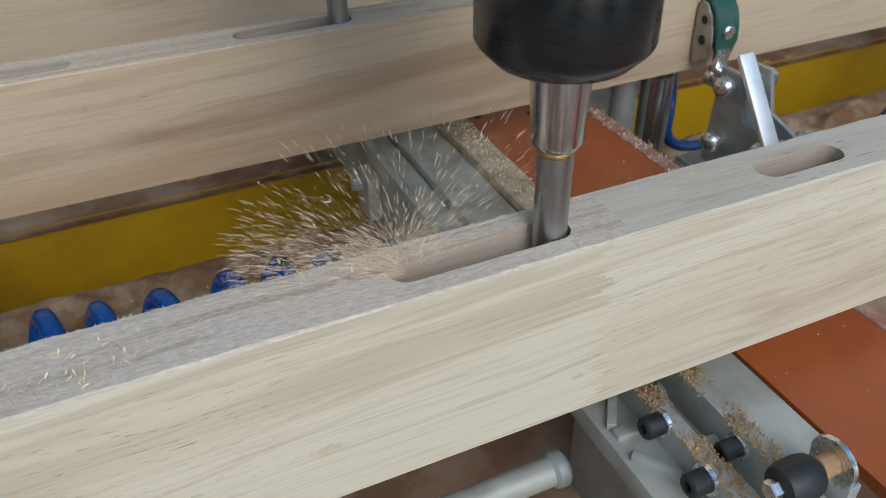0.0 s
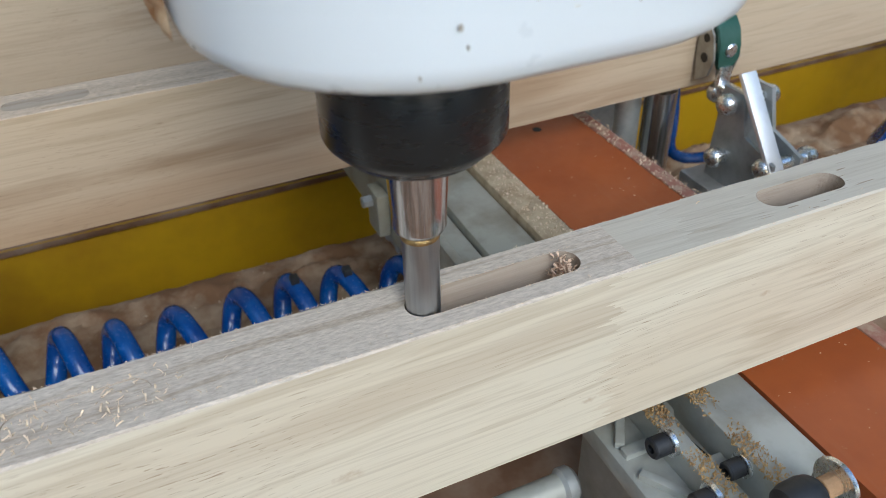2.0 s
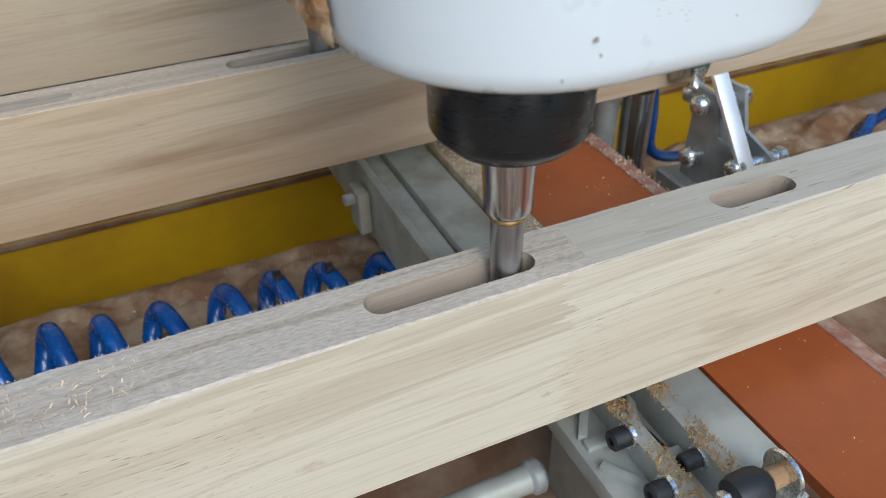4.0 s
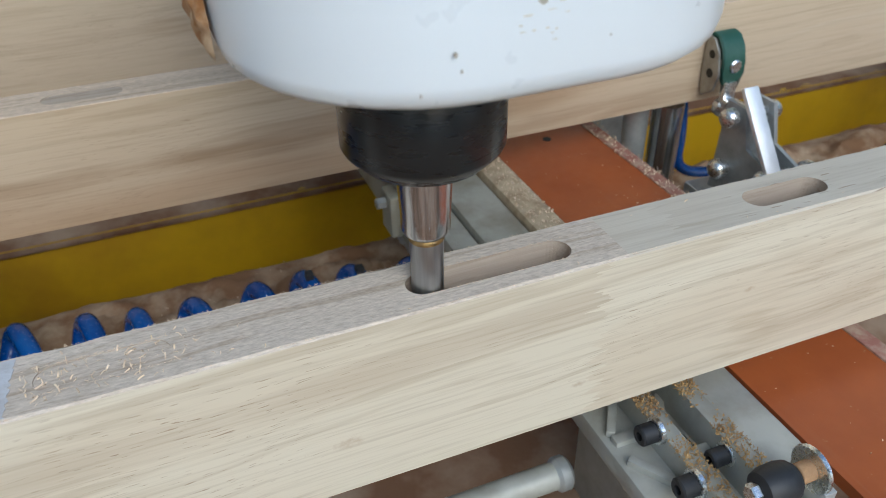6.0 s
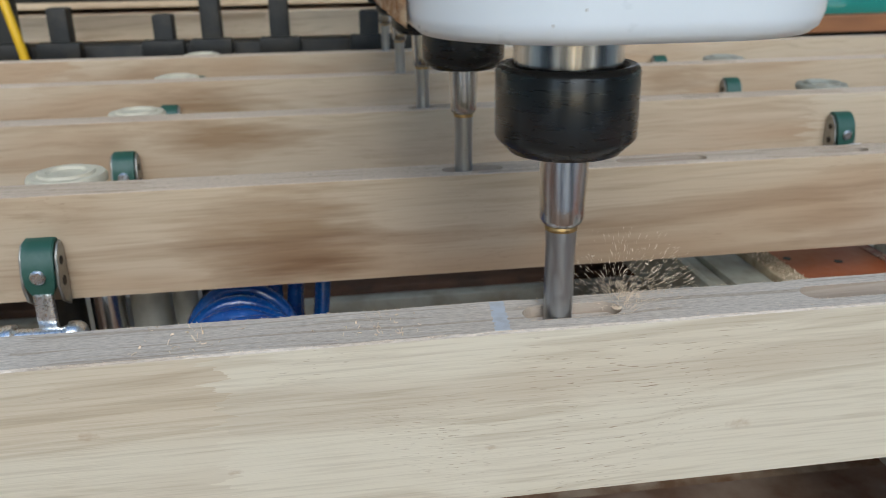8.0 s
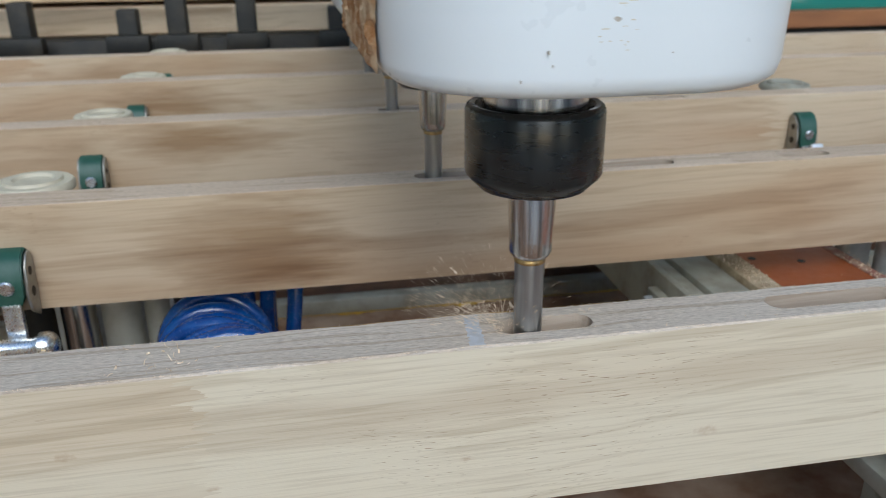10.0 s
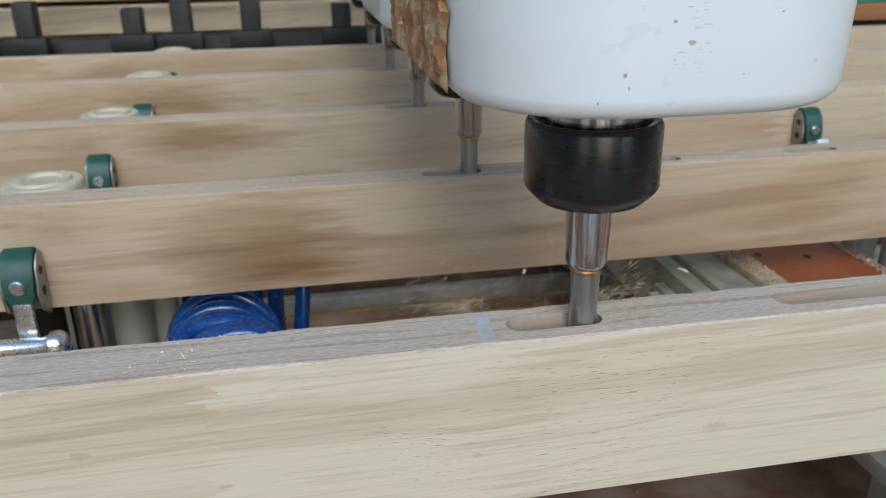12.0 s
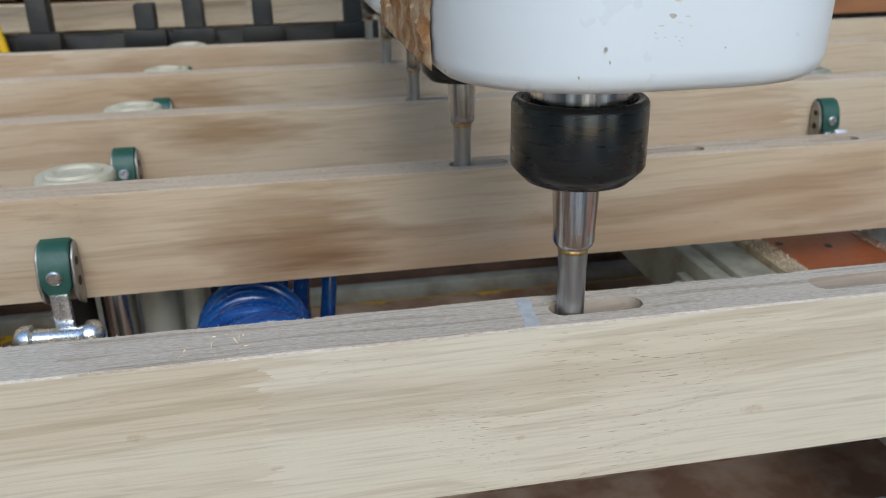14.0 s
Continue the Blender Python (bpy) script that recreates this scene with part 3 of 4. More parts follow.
# ---- clamps ----
def clamp(x, y, link=True):
    """A pneumatic toggle clamp whose green pad presses on the front of a rail at y = 0 of its own space."""
    ob = thing("toggle_clamp", "zinc-plated toggle clamp with green rubber pad pressed on a rail", "clamp", pose(x, y, 0), group="toggle clamps along the rails")
    # swivel pad holder: two cheeks with holes and a rubber band over the nose
    PAD = Matrix(((0, 0, 1, 0), (1, 0, 0, 0), (0, 1, 0, -0.011), (0, 0, 0, 1)))
    def fit(rows, share=0.70):
        return [(a, -0.0065 + (b + 0.0065) * share) for a, b in rows]
    cheek = [(-0.004, -0.058), (-0.016, -0.050), (-0.020, -0.036), (-0.016, -0.018), (-0.010, -0.010), (-0.004, -0.009), (-0.0015, -0.016), (-0.0015, -0.040)]
    for side in (-0.0117, 0.0097):
        bm = prism(fit(cheek, 0.92), side, side + 0.002, m=PAD)
        bmesh.ops.bevel(bm, geom=bm.edges[:], offset=0.0005, segments=1, affect="EDGES")
        c = part("cheek", bm, M_CHEEK, ob, "dull zinc cheek plate")
        for hy, hz, hr in ((-0.010, -0.022, 0.0030), (-0.0105, -0.037, 0.0034)):
            part("hole", rod(hr, 0.0006, "x", (side - 0.0003 if side < 0 else side + 0.0017, hy, -0.0065 + (hz + 0.0065) * 0.92 - 0.011), 0.0001, 16), M_DARK, c)
    path = [(-0.0195, -0.058), (-0.0215, -0.046), (-0.0215, -0.034), (-0.0180, -0.018), (-0.0120, -0.0085), (-0.0045, -0.0065), (-0.0004, -0.011), (-0.0004, -0.040)]
    inner = [(-0.0165, -0.056), (-0.0180, -0.045), (-0.0180, -0.035), (-0.0150, -0.020), (-0.0100, -0.0120), (-0.0050, -0.0105), (-0.0035, -0.013), (-0.0035, -0.040)]
    bm = prism(fit(path + inner[::-1]), -0.0095, 0.0095, m=PAD)
    for v in bm.verts:
        if v.co.z < -0.050:
            v.co.x *= 0.62
    bmesh.ops.bevel(bm, geom=bm.edges[:], offset=0.0007, segments=2, affect="EDGES")
    part("pad", bm, M_GREEN, ob, "worn green rubber pad strip")
    part("pad_screw", rod(0.0048, 0.003, "y", (0, -0.0238, -0.0385), 0.001, 20), M_ZINC, ob, "cross-head screw")
    # arm, pins with round heads, dark side plates
    ball = [(0, 0), (0.0035, 0.0004), (0.0060, 0.0020), (0.0072, 0.0048), (0.0072, 0.0085), (0.0055, 0.0095), (0.0050, 0.0100)]
    if not link:
        # short clamp: straight arm down to one thick cross pin
        part("arm", box(-0.0058, 0.0058, -0.0215, -0.0165, -0.100, -0.0505, 0.001), M_ZINC, ob, "straight bright arm")
        pin = [(r * 1.35, h * 1.3) for r, h in ball] + [(0.0062, 0.040)] + [(r * 1.35, 0.056 - h * 1.3) for r, h in ball[::-1][1:]]
        part("pivot", lathe(pin, 24, "x", None, Matrix.Translation((-0.030, -0.0275, -0.0775))), M_ZINC, ob, "thick shiny cross pin with round heads")
        for bx in (-0.017, 0.009):
            part("side_plate", box(bx, bx + 0.004, -0.050, -0.018, -0.124, -0.096, 0.001), M_GUN, ob, "dark pressed side plate")
    else:
        part("arm", box(-0.0052, 0.0052, -0.0220, -0.0165, -0.074, -0.0505, 0.001), M_ZINC, ob, "bent bright arm")
        part("arm_knee", box(-0.0054, 0.0054, -0.058, -0.0182, -0.068, -0.0625, 0.001), M_ZINC, ob)
        for name, y, z, x0, x1 in (("pivot", -0.050, -0.062, -0.028, 0.020), ("lower_pivot", -0.050, -0.101, -0.030, 0.014), ("front_pivot", -0.086, -0.094, -0.022, 0.028)):
            pin = ball + [(0.0050, x1 - x0 - 0.0100)] + [(r, x1 - x0 - h) for r, h in ball[::-1][1:]]
            part(name, lathe(pin, 24, "x", None, Matrix.Translation((x0, y, z))), M_ZINC, ob, "shiny pivot pin with round heads")
        part("knuckle", rod(0.0075, 0.011, "y", (0.0, -0.0225, -0.071), 0.003, 20), M_ZINC, ob)
        top, low = Vector((-0.013, -0.049, -0.048)), Vector((-0.012, -0.088, -0.100))
        m = Matrix.Translation(top) @ (low - top).to_track_quat("Y", "Z").to_matrix().to_4x4()
        part("link_bar", box(-0.0062, 0.0062, -0.004, (low - top).length + 0.006, 0.006, 0.0098, 0.0009), M_BAR, ob, "polished flat link bar", m)
        for bx in (-0.017, 0.007):
            part("side_plate", prism([(-0.040, -0.053), (-0.058, -0.053), (-0.066, -0.080), (-0.094, -0.088), (-0.096, -0.124), (-0.036, -0.124)], bx, bx + 0.003, m=Matrix(((0, 0, 1, 0), (1, 0, 0, 0), (0, 1, 0, 0), (0, 0, 0, 1)))), M_GUN, ob, "dark pressed side plate")
        part("core", box(-0.0138, 0.0068, -0.060, -0.038, -0.124, -0.070, 0.001), M_GUN, ob)
    part("foot", box(-0.030, 0.034, -0.100, -0.025, -0.4605, -0.122, 0.002), M_GUN, ob)
    return ob


first = clamp(0.354, D)
short = clamp(-0.348, D, link=False)
short.matrix_basis = pose(-0.350, D, -0.008)
for k in range(1, 5):
    if k > 1:
        copy_thing(first, pose(0.354, k * D, 0))
        copy_thing(short, pose(-0.350, k * D, -0.008))


def lift_cylinder(x, y, cap, label):
    ob = thing("clamp_cylinder", label, "cylinder", pose(x, y, 0), group="clamp cylinders behind the rails")
    part("cap", lathe([(0, -0.004), (0.012, -0.004), (0.014, -0.002), (0.019, -0.002), (0.020, -0.004), (0.026, -0.004), (0.0275, -0.006), (0.0275, -0.010), (0, -0.010)], 40), cap, ob, "ribbed round cap")
    part("barrel", rod(0.024, 0.05, "z", (0, 0, -0.060), 0.001, 32), M_ALU, ob)
    part("arm", box(-0.010, 0.010, 0.005, 0.125, -0.072, -0.0602, 0.001), M_ALU, ob)
    part("post", box(-0.010, 0.010, 0.1252, 0.145, -0.4605, -0.0602, 0.001), M_ALU, ob)
    return ob


cyl = lift_cylinder(-0.352, 0.307, M_CREAM, "round clamp cylinder with a cream ribbed cap")
grey_cyl = lift_cylinder(0.388, D + 0.085, M_CHANNEL, "round clamp cylinder with a dusty grey cap")
for k in range(1, 5):
    if k > 1:
        copy_thing(cyl, pose(-0.352, k * D + 0.072, 0))
        copy_thing(grey_cyl, pose(0.388, k * D + 0.085, 0))


# ---- machine bed ----
def mound(x0, x1, y0, y1, z, high, seed, nx=150, ny=14):
    """A low uneven heap of sawdust with a flat underside."""
    bm = bmesh.new()
    grid = []
    for i in range(nx + 1):
        row = []
        for j in range(ny + 1):
            x, y = x0 + (x1 - x0) * i / nx, y0 + (y1 - y0) * j / ny
            rim = max(math.sin(math.pi * j / ny), 0.0) ** 0.6
            h = high * rim * (0.5 + 0.7 * noise.noise((x * 14, y * 20, seed)) + 0.35 * noise.noise((x * 60, y * 70, seed)) + 0.12 * noise.noise((x * 260, y * 260, seed)))
            row.append(bm.verts.new((x, y, z + max(h, 0.0004))))
        grid.append(row)
    for i in range(nx):
        for j in range(ny):
            bm.faces.new((grid[i][j], grid[i + 1][j], grid[i + 1][j + 1], grid[i][j + 1]))
    return bm


def bed():
    ob = thing("machine_bed", "yellow painted steel machine bed covered in sawdust", "machine bed", pose(0, 0, 0), kind="structure")
    part("tray", box(-1.6, 1.6, -0.55, 0.3595, -0.235, -0.215, 0.001), M_TRAY, ob, "tray floor covered in brown sawdust")
    part("tray_support", box(-1.5, 1.5, -0.40, 0.340, -0.465, -0.2355, 0.002), M_YELLOW, ob, "yellow box under the tray")
    part("cross_beam", box(-1.6, 1.6, 0.586, 0.700, -0.4595, -0.2805, 0.004), M_YELLOW, ob, "yellow painted cross beam")
    part("brown_edge_strip", box(-1.55, 1.55, 0.5838, 0.5857, -0.2885, -0.2815, 0.0008), M_TRAY, ob, "thin brown strip under the beam's front edge")
    part("beam_dust", mound(-1.55, 1.55, 0.5865, 0.621, -0.2810, 0.004, 2.0, 400, 6), M_TRAY, ob, "brown dust lying on the beam")
    part("grey_rail", box(-1.6, 1.6, 0.621, 0.641, -0.2804, -0.261, 0.002), M_CHANNEL, ob, "grey ground steel rail")
    part("rusty_step", box(-1.6, 1.6, 0.646, 0.690, -0.2804, -0.254, 0.003), M_RUST, ob, "rusty brown steel step")
    part("rear_rail", box(-1.6, 1.6, 0.702, 0.730, -0.4595, -0.228, 0.003), M_DARK, ob, "dark oily steel rail")
    part("rear_plate", box(-1.6, 1.6, 0.740, 0.760, -0.4595, -0.150, 0.003), M_DARK, ob, "dark steel back plate")
    part("dust_heap", mound(-0.70, 0.70, 0.296, 0.358, -0.2152, 0.020, 5.0, 420, 22), M_PALE_DUST, ob, "pale sawdust heaped along the tray's back edge")
    part("dust_heap", mound(-0.50, 0.70, 0.16, 0.30, -0.2152, 0.007, 8.0, 240, 26), M_PALE_DUST, ob, "pale sawdust lying in the tray")
    part("rear_tray", box(-1.6, 1.6, 0.3405, 1.3, -0.480, -0.460, 0.001), M_TRAY, ob)
    part("stand", box(-1.5, 1.5, -0.40, 1.25, -0.90, -0.4805, 0.01), M_YELLOW, ob, "yellow machine stand")
    return ob


bed()


def channel(x0, label):
    """Steel channel beside a support plate, carrying it on the bed."""
    ob = thing("steel_channel", label, "steel channel", pose(x0, 0, 0), group="steel channels")
    part("web", box(0.011, 0.0425, 0.120, 1.28, -0.160, -0.103, 0.0015), M_CHANNEL, ob)
    part("side_strip", box(-0.0035, 0.0095, 0.120, 1.28, -0.160, -0.107, 0.0015), M_CHANNEL, ob, "grey strip beside a dirty groove")
    part("flange", box(-0.010, -0.0040, 0.120, 1.28, -0.155, -0.104, 0.001), M_CHANNEL, ob)
    part("ledge", box(0.0440, 0.0645, 0.120, 1.28, -0.155, -0.0985, 0.001), M_LEDGE, ob, "ledge caked with pale sawdust")
    part("end_block", box(-0.020, -0.0105, 0.262, 0.284, -0.150, -0.116, 0.002), M_CHANNEL, ob, "grey end block with a bolt")
    part("end_bolt", rod(0.0045, 0.008, "x", (-0.0275, 0.273, -0.124), 0.001, 6), M_GUN, ob)
    part("leg", box(0.012, 0.030, 0.318, 0.350, -0.2152, -0.1595, 0.001), M_ALU, ob)
    part("leg", box(0.012, 0.030, 0.704, 0.728, -0.2285, -0.1595, 0.001), M_ALU, ob)
    return ob


chan = channel(0.130, "grey steel channel with dust in its corners")
copy_thing(chan, pose(-0.67, 0, 0))


# ---- columns, hoses ----
def column(x, y, r, z0, z1, label, mat):
    ob = thing("guide_column", label, "guide column", pose(x, y, 0), group="guide columns")
    part("rod", rod(r, z1 - z0, "z", (0, 0, z0), 0.001, 32), mat, ob)
    part("collar", rod(r * 1.35, 0.012, "z", (0, 0, z0), 0.001, 32), M_ALU, ob)
    return ob


for x, y, r, mat, label in ((0.338, 0.258, 0.0120, M_STEEL, "bright steel guide column under a rail"), (0.312, 0.262, 0.0095, M_GUN, "dull grey guide column under a rail"), (0.299, 0.300, 0.006, M_CAST, "thin pale guide column under a rail"),
                            (-0.366, 0.305, 0.011, M_DARK, "dark iron guide column under a rail"), (-0.338, 0.305, 0.0125, M_STEEL, "bright steel guide column beside a pale one"),
                            (-0.308, 0.306, 0.0140, M_CAST, "pale coated guide column under a rail"), (-0.282, 0.308, 0.0095, M_CAST, "slim pale grey guide column under a rail"), (-0.262, 0.312, 0.008, M_RUBBER, "black rubber-coated guide column under a rail")):
    column(x, y, r, -0.215, -0.080, label, mat)


def coil(name, points, r, label):
    ob = part(name, sweep(points, r, 12), M_HOSE, None, label)
    for a, c in ((points[0], points[1]), (points[-1], points[-2])):
        way = (Vector(a) - Vector(c)).to_track_quat("Z", "Y").to_matrix().to_4x4()
        part("fitting", lathe([(0, -0.004), (r * 1.4, -0.004), (r * 1.5, 0), (r * 1.5, 0.010), (r * 1.1, 0.014), (0, 0.014)], 16, "z", None, Matrix.Translation(a) @ way), M_RUBBER, ob, "black push-in fitting")
    return tagged(ob, category="air hose", group="blue air hoses")


pts = []
for k in range(0, 24 * 11 + 1):
    s = k / 24
    a = 2 * math.pi * s
    pts.append((-0.268 + 0.0383 * s + 0.004 * math.sin(a * 0.31), 0.276 - 0.0030 * s + 0.021 * math.cos(a) + 0.003 * math.sin(s), -0.1745 - 0.0155 * min(1, s / 5) + (0.0190 + 0.0015 * math.sin(s * 1.7)) * math.sin(a + 0.4)))
coil("air_hose", pts, 0.0068, "coiled translucent blue air hose lying in the sawdust tray")
coiled = bpy.data.objects["air_hose"]
for k in (8, 9):
    x, y, z = pts[k * 24 + 5]
    part("clip", box(x - 0.003, x + 0.003, y - 0.004, y + 0.003, z + 0.0045, z + 0.0105, 0.001), M_RUBBER, coiled, "black cable clip")
pts = [(-0.176, 0.190, -0.206), (-0.177, 0.193, -0.190), (-0.180, 0.196, -0.165), (-0.182, 0.199, -0.140)]
for k in range(0, 6 * 28):
    s, a = k / 28, 2 * math.pi * k / 28
    rr = 0.0365 + 0.0035 * math.sin(s * 2.9) + 0.0015 * math.sin(a * 2 + s)
    pts.append((-0.221 - 0.0030 * s + rr * math.cos(a), 0.200 + 0.0125 * s + 0.003 * math.sin(s * 4.7 + a), -0.1270 + 0.002 * math.sin(s * 1.3) + rr * math.sin(a)))
coil("air_hose", pts, 0.0062, "tight upright coil of blue air hose beside the columns")
pts = [(-0.188 + 0.012 * math.sin(k * 0.22), 0.300 + 0.002 * k, -0.207 + 0.066 * max(math.sin(math.pi * k / 24), 0.0) ** 0.7 * 2.0) for k in range(25)]
coil("air_hose", pts, 0.0062, "loop of blue air hose rising beside the coil")
for dx in (0.0, 0.0145):
    pts = [(-0.214 + dx + 0.002 * math.sin(k * 0.6 + dx * 90), 0.326 + 0.0012 * k, -0.207 + 0.0115 * k) for k in range(11)]
    coil("air_hose", pts, 0.0062, "upright blue air hose behind the coil")
pts = [Vector(p) for p in ((0.376, 0.292, -0.078), (0.370, 0.276, -0.122), (0.366, 0.273, -0.146), (0.378, 0.271, -0.157), (0.396, 0.268, -0.160), (0.416, 0.262, -0.158), (0.440, 0.250, -0.150))]
for _ in range(3):
    pts = pts[:1] + [p for a, b in zip(pts, pts[1:]) for p in (a.lerp(b, 0.25), a.lerp(b, 0.75))] + pts[-1:]
coil("air_hose", pts, 0.0046, "short curved blue air hose to a clamp")
pts = [(0.36 + 0.014 * s, 0.20 + 0.03 * math.sin(s * 0.55), -0.135 + 0.028 * math.sin(s * 0.8)) for s in range(40)]
coil("air_hose", pts, 0.0042, "wavy blue air hose behind a rail")


# ---- front bracket below the first rail ----
def front_bracket():
    ob = thing("clamp_bracket", "grey aluminium clamp bracket with black socket bolts under the rail", "bracket", pose(0, 0, 0))
    part("top_plate", box(0.1300, 0.1870, -0.130, 0.060, -0.129, -0.117, 0.002), M_CAST, ob, "pale cast top of the bracket")
    part("side_plate", box(0.1790, 0.2035, -0.046, 0.024, -0.1168, -0.1015, 0.001), M_CAST, ob, "flat grey side plate")
    part("leg", box(0.1500, 0.1870, -0.130, 0.060, -0.2148, -0.1292, 0.002), M_CAST, ob)
    for sx, sy, turn, long in ((0.1650, 0.010, 7, 0.060), (0.1640, -0.066, 10, 0.034)):
        part("slot", box(-0.0016, 0.0016, -long / 2, long / 2, -0.1172, -0.1166, 0.0002), M_DARK, ob, "dark slot in the casting", pose(sx, sy, 0, 0, 0, turn))
    for x, wide, top, y0, y1 in ((0.150, 0.0085, -0.103, -0.125, 0.050), (0.170, 0.0085, -0.0975, -0.125, 0.055)):
        p = part("plate", box(x, x + wide, y0, y1, -0.1505, top, 0.0008), M_CAST, ob, "cast grey plate")
        rnd = random.Random(int(x * 1000))
        bm = bmesh.new()
        for _ in range(900):
            y = rnd.choice((rnd.gauss(0.020, 0.010), rnd.gauss(0.012, 0.005), rnd.gauss(-0.040, 0.008), rnd.gauss(-0.022, 0.006)))
            flake(bm, (x + rnd.uniform(-0.0012, wide + 0.0006), y, top + rnd.uniform(-0.0006, 0.0016)), rnd.uniform(0.0006, 0.0022), rnd)
        part("caked_sawdust", bm, M_DUST_GOLD, p, "golden sawdust caked on the edge", smooth=False, kind="stuff")
    for x, y0, z1 in ((0.134, -0.060, -0.113), (0.134, 0.004, -0.114), (0.1585, -0.020, -0.109), (0.1585, -0.075, -0.108)):
        part("rib", box(x, x + (0.0158 if x < 0.15 else 0.0113), y0, y0 + 0.006, -0.1285, z1, 0.0008), M_CAST, ob)
    for x, y, z, r in ((0.139, -0.004, -0.103, 0.0050), (0.139, -0.034, -0.106, 0.0052), (0.1605, -0.027, -0.104, 0.0044), (0.139, 0.030, -0.108, 0.0046)):
        b = part("socket_bolt", lathe([(0, 0.0035), (r * 0.45, 0.0035), (r * 0.45, 0.0), (r * 0.85, 0.0), (r, 0.0008), (r, 0.0080), (0, 0.0080)], 24, "x", None, Matrix.Translation((x, y, z))), M_RUBBER, ob, "black socket-head bolt")
        part("washer", rod(r * 1.35, 0.0026, "x", (x + 0.0081, y, z), 0.0004, 24), M_ZINC, b)
    for x, y, turn, long in ((0.1425, -0.018, 32, 0.030), (0.1425, -0.050, -30, 0.028), (0.1425, 0.022, -35, 0.026), (0.1640, -0.044, 28, 0.026), (0.1640, 0.012, -30, 0.028)):
        part("web", box(-0.0022, 0.0022, -long / 2, long / 2, -0.1342, -0.1135, 0.0006), M_CAST, ob, "slanting cast web", pose(x, y, 0, 0, 0, turn))
    kn = part("knob", lathe([(0, 0.0), (0.0050, 0.0), (0.0074, 0.0014), (0.0086, 0.005), (0.0088, 0.012), (0.0081, 0.0155), (0.0066, 0.0175), (0, 0.0175)], 32, "x", None, Matrix.Translation((0.1525, -0.061, -0.0825))), M_RUBBER, ob, "round black rubber bumper")
    part("bumper_bolt", rod(0.0042, 0.004, "x", (0.1487, -0.061, -0.0825), 0.0006, 6), M_ZINC, kn)
    part("bumper_stud", rod(0.0045, 0.0075, "x", (0.1715, -0.061, -0.0815), 0.0004, 20), M_DUST, ob)
    part("big_washer", rod(0.0105, 0.0022, "x", (0.1785, -0.061, -0.0815), 0.0006, 32), M_ZINC, ob)
    part("bumper_post", box(0.1808, 0.1868, -0.070, -0.050, -0.1502, -0.0885, 0.0005), M_ALU, ob)
    part("shaft", rod(0.0075, 0.155, "x", (-0.027, 0.033, -0.162), 0.003, 32), M_CAST, ob, "round dusty steel shaft")
    part("shaft_collar", rod(0.0095, 0.009, "x", (0.1192, 0.033, -0.162), 0.002, 24), M_GUN, ob, "dark shaft collar")
    return ob


front_bracket()


# ---- distance: iron brackets, stacked boards, glass ----
def rear_rack():
    ob = thing("rear_rack", "dark iron clamp rack behind the rails", "rack", pose(0, 0, 0))
    part("bar", box(-1.6, 0.15, 1.30, 1.36, -0.16, -0.016, 0.004), M_DARK, ob)
    part("upper_bar", box(-1.6, 0.15, 1.42, 1.46, 0.055, 0.075, 0.004), M_DARK, ob)
    for k in range(11):
        x = -1.25 + 0.125 * k + 0.03 * math.sin(k * 2.3)
        part("post", box(x, x + 0.035, 1.27, 1.31, -0.12, 0.055 + 0.018 * math.sin(k * 1.9), 0.004), M_DARK, ob)
        part("lever", box(x - 0.02, x + 0.055, 1.25, 1.28, -0.035, -0.005, 0.004), M_DARK, ob)
    return ob


rear_rack()
for k, (z, y, x) in enumerate(((-0.165, 1.53, 0.03), (-0.0975, 1.51, -0.02), (-0.03, 1.52, 0.0), (0.035, 1.54, 0.03), (0.10, 1.50, -0.04), (0.17, 1.52, 0.02))):
    tagged(part("stacked_board", box(-1.9, 0.2 + x, y, y + 0.3, z, z + 0.055, 0.003), M_BOARD, None, "pale sawn board in a stack behind the rack", smooth=False), category="board", group="stacked boards")
pts = [(-0.72, 1.27, 0.09), (-0.70, 1.25, 0.02), (-0.69, 1.255, -0.05)]
tagged(part("air_tube", sweep(pts, 0.008), M_YELLOW, None, "thin yellow tube hanging on the rack"), category="tube")
tagged(part("machine_cover", box(0.22, 0.70, 1.35, 1.40, -0.3, 0.5, 0.006), M_WHITE, None, "white sheet-metal machine cover"), category="machine cover")
for k in range(4):
    tagged(part("glass_sheet", box(0.72, 1.9, 1.42 + 0.02 * k, 1.428 + 0.02 * k, -0.004, 0.022 + 0.006 * k, 0.001), M_GLASS, None, "edge of a teal glass sheet leaning in a stack"), category="glass sheet", group="glass sheets")
tagged(part("wooden_shelf", box(0.71, 1.95, 1.38, 1.55, -0.04, -0.005, 0.002), M_BROWN, None, "brown wooden shelf carrying glass sheets", smooth=False), category="shelf")


# added dark olive box: its colour gives the shadowed background right of the cover
tagged(part("shade_backdrop", box(0.71, 2.1, 1.60, 2.0, -0.9, 1.1, 0.006), M_OLIVE, None, "dark olive box standing in for the shadowed background behind the glass sheets"), category="cabinet")
tagged(part("shelf_rack", box(0.73, 1.95, 1.40, 1.54, -0.9, -0.0405, 0.004), M_DARK, None, "dark iron frame under the brown shelf"), category="shelf frame")
tagged(part("leaning_panel", box(-1.7, -0.965, 1.225, 1.245, -0.459, 0.35, 0.003), M_BOARD, None, "pale wooden panel standing beside the dark rack", smooth=False), category="wooden panel")


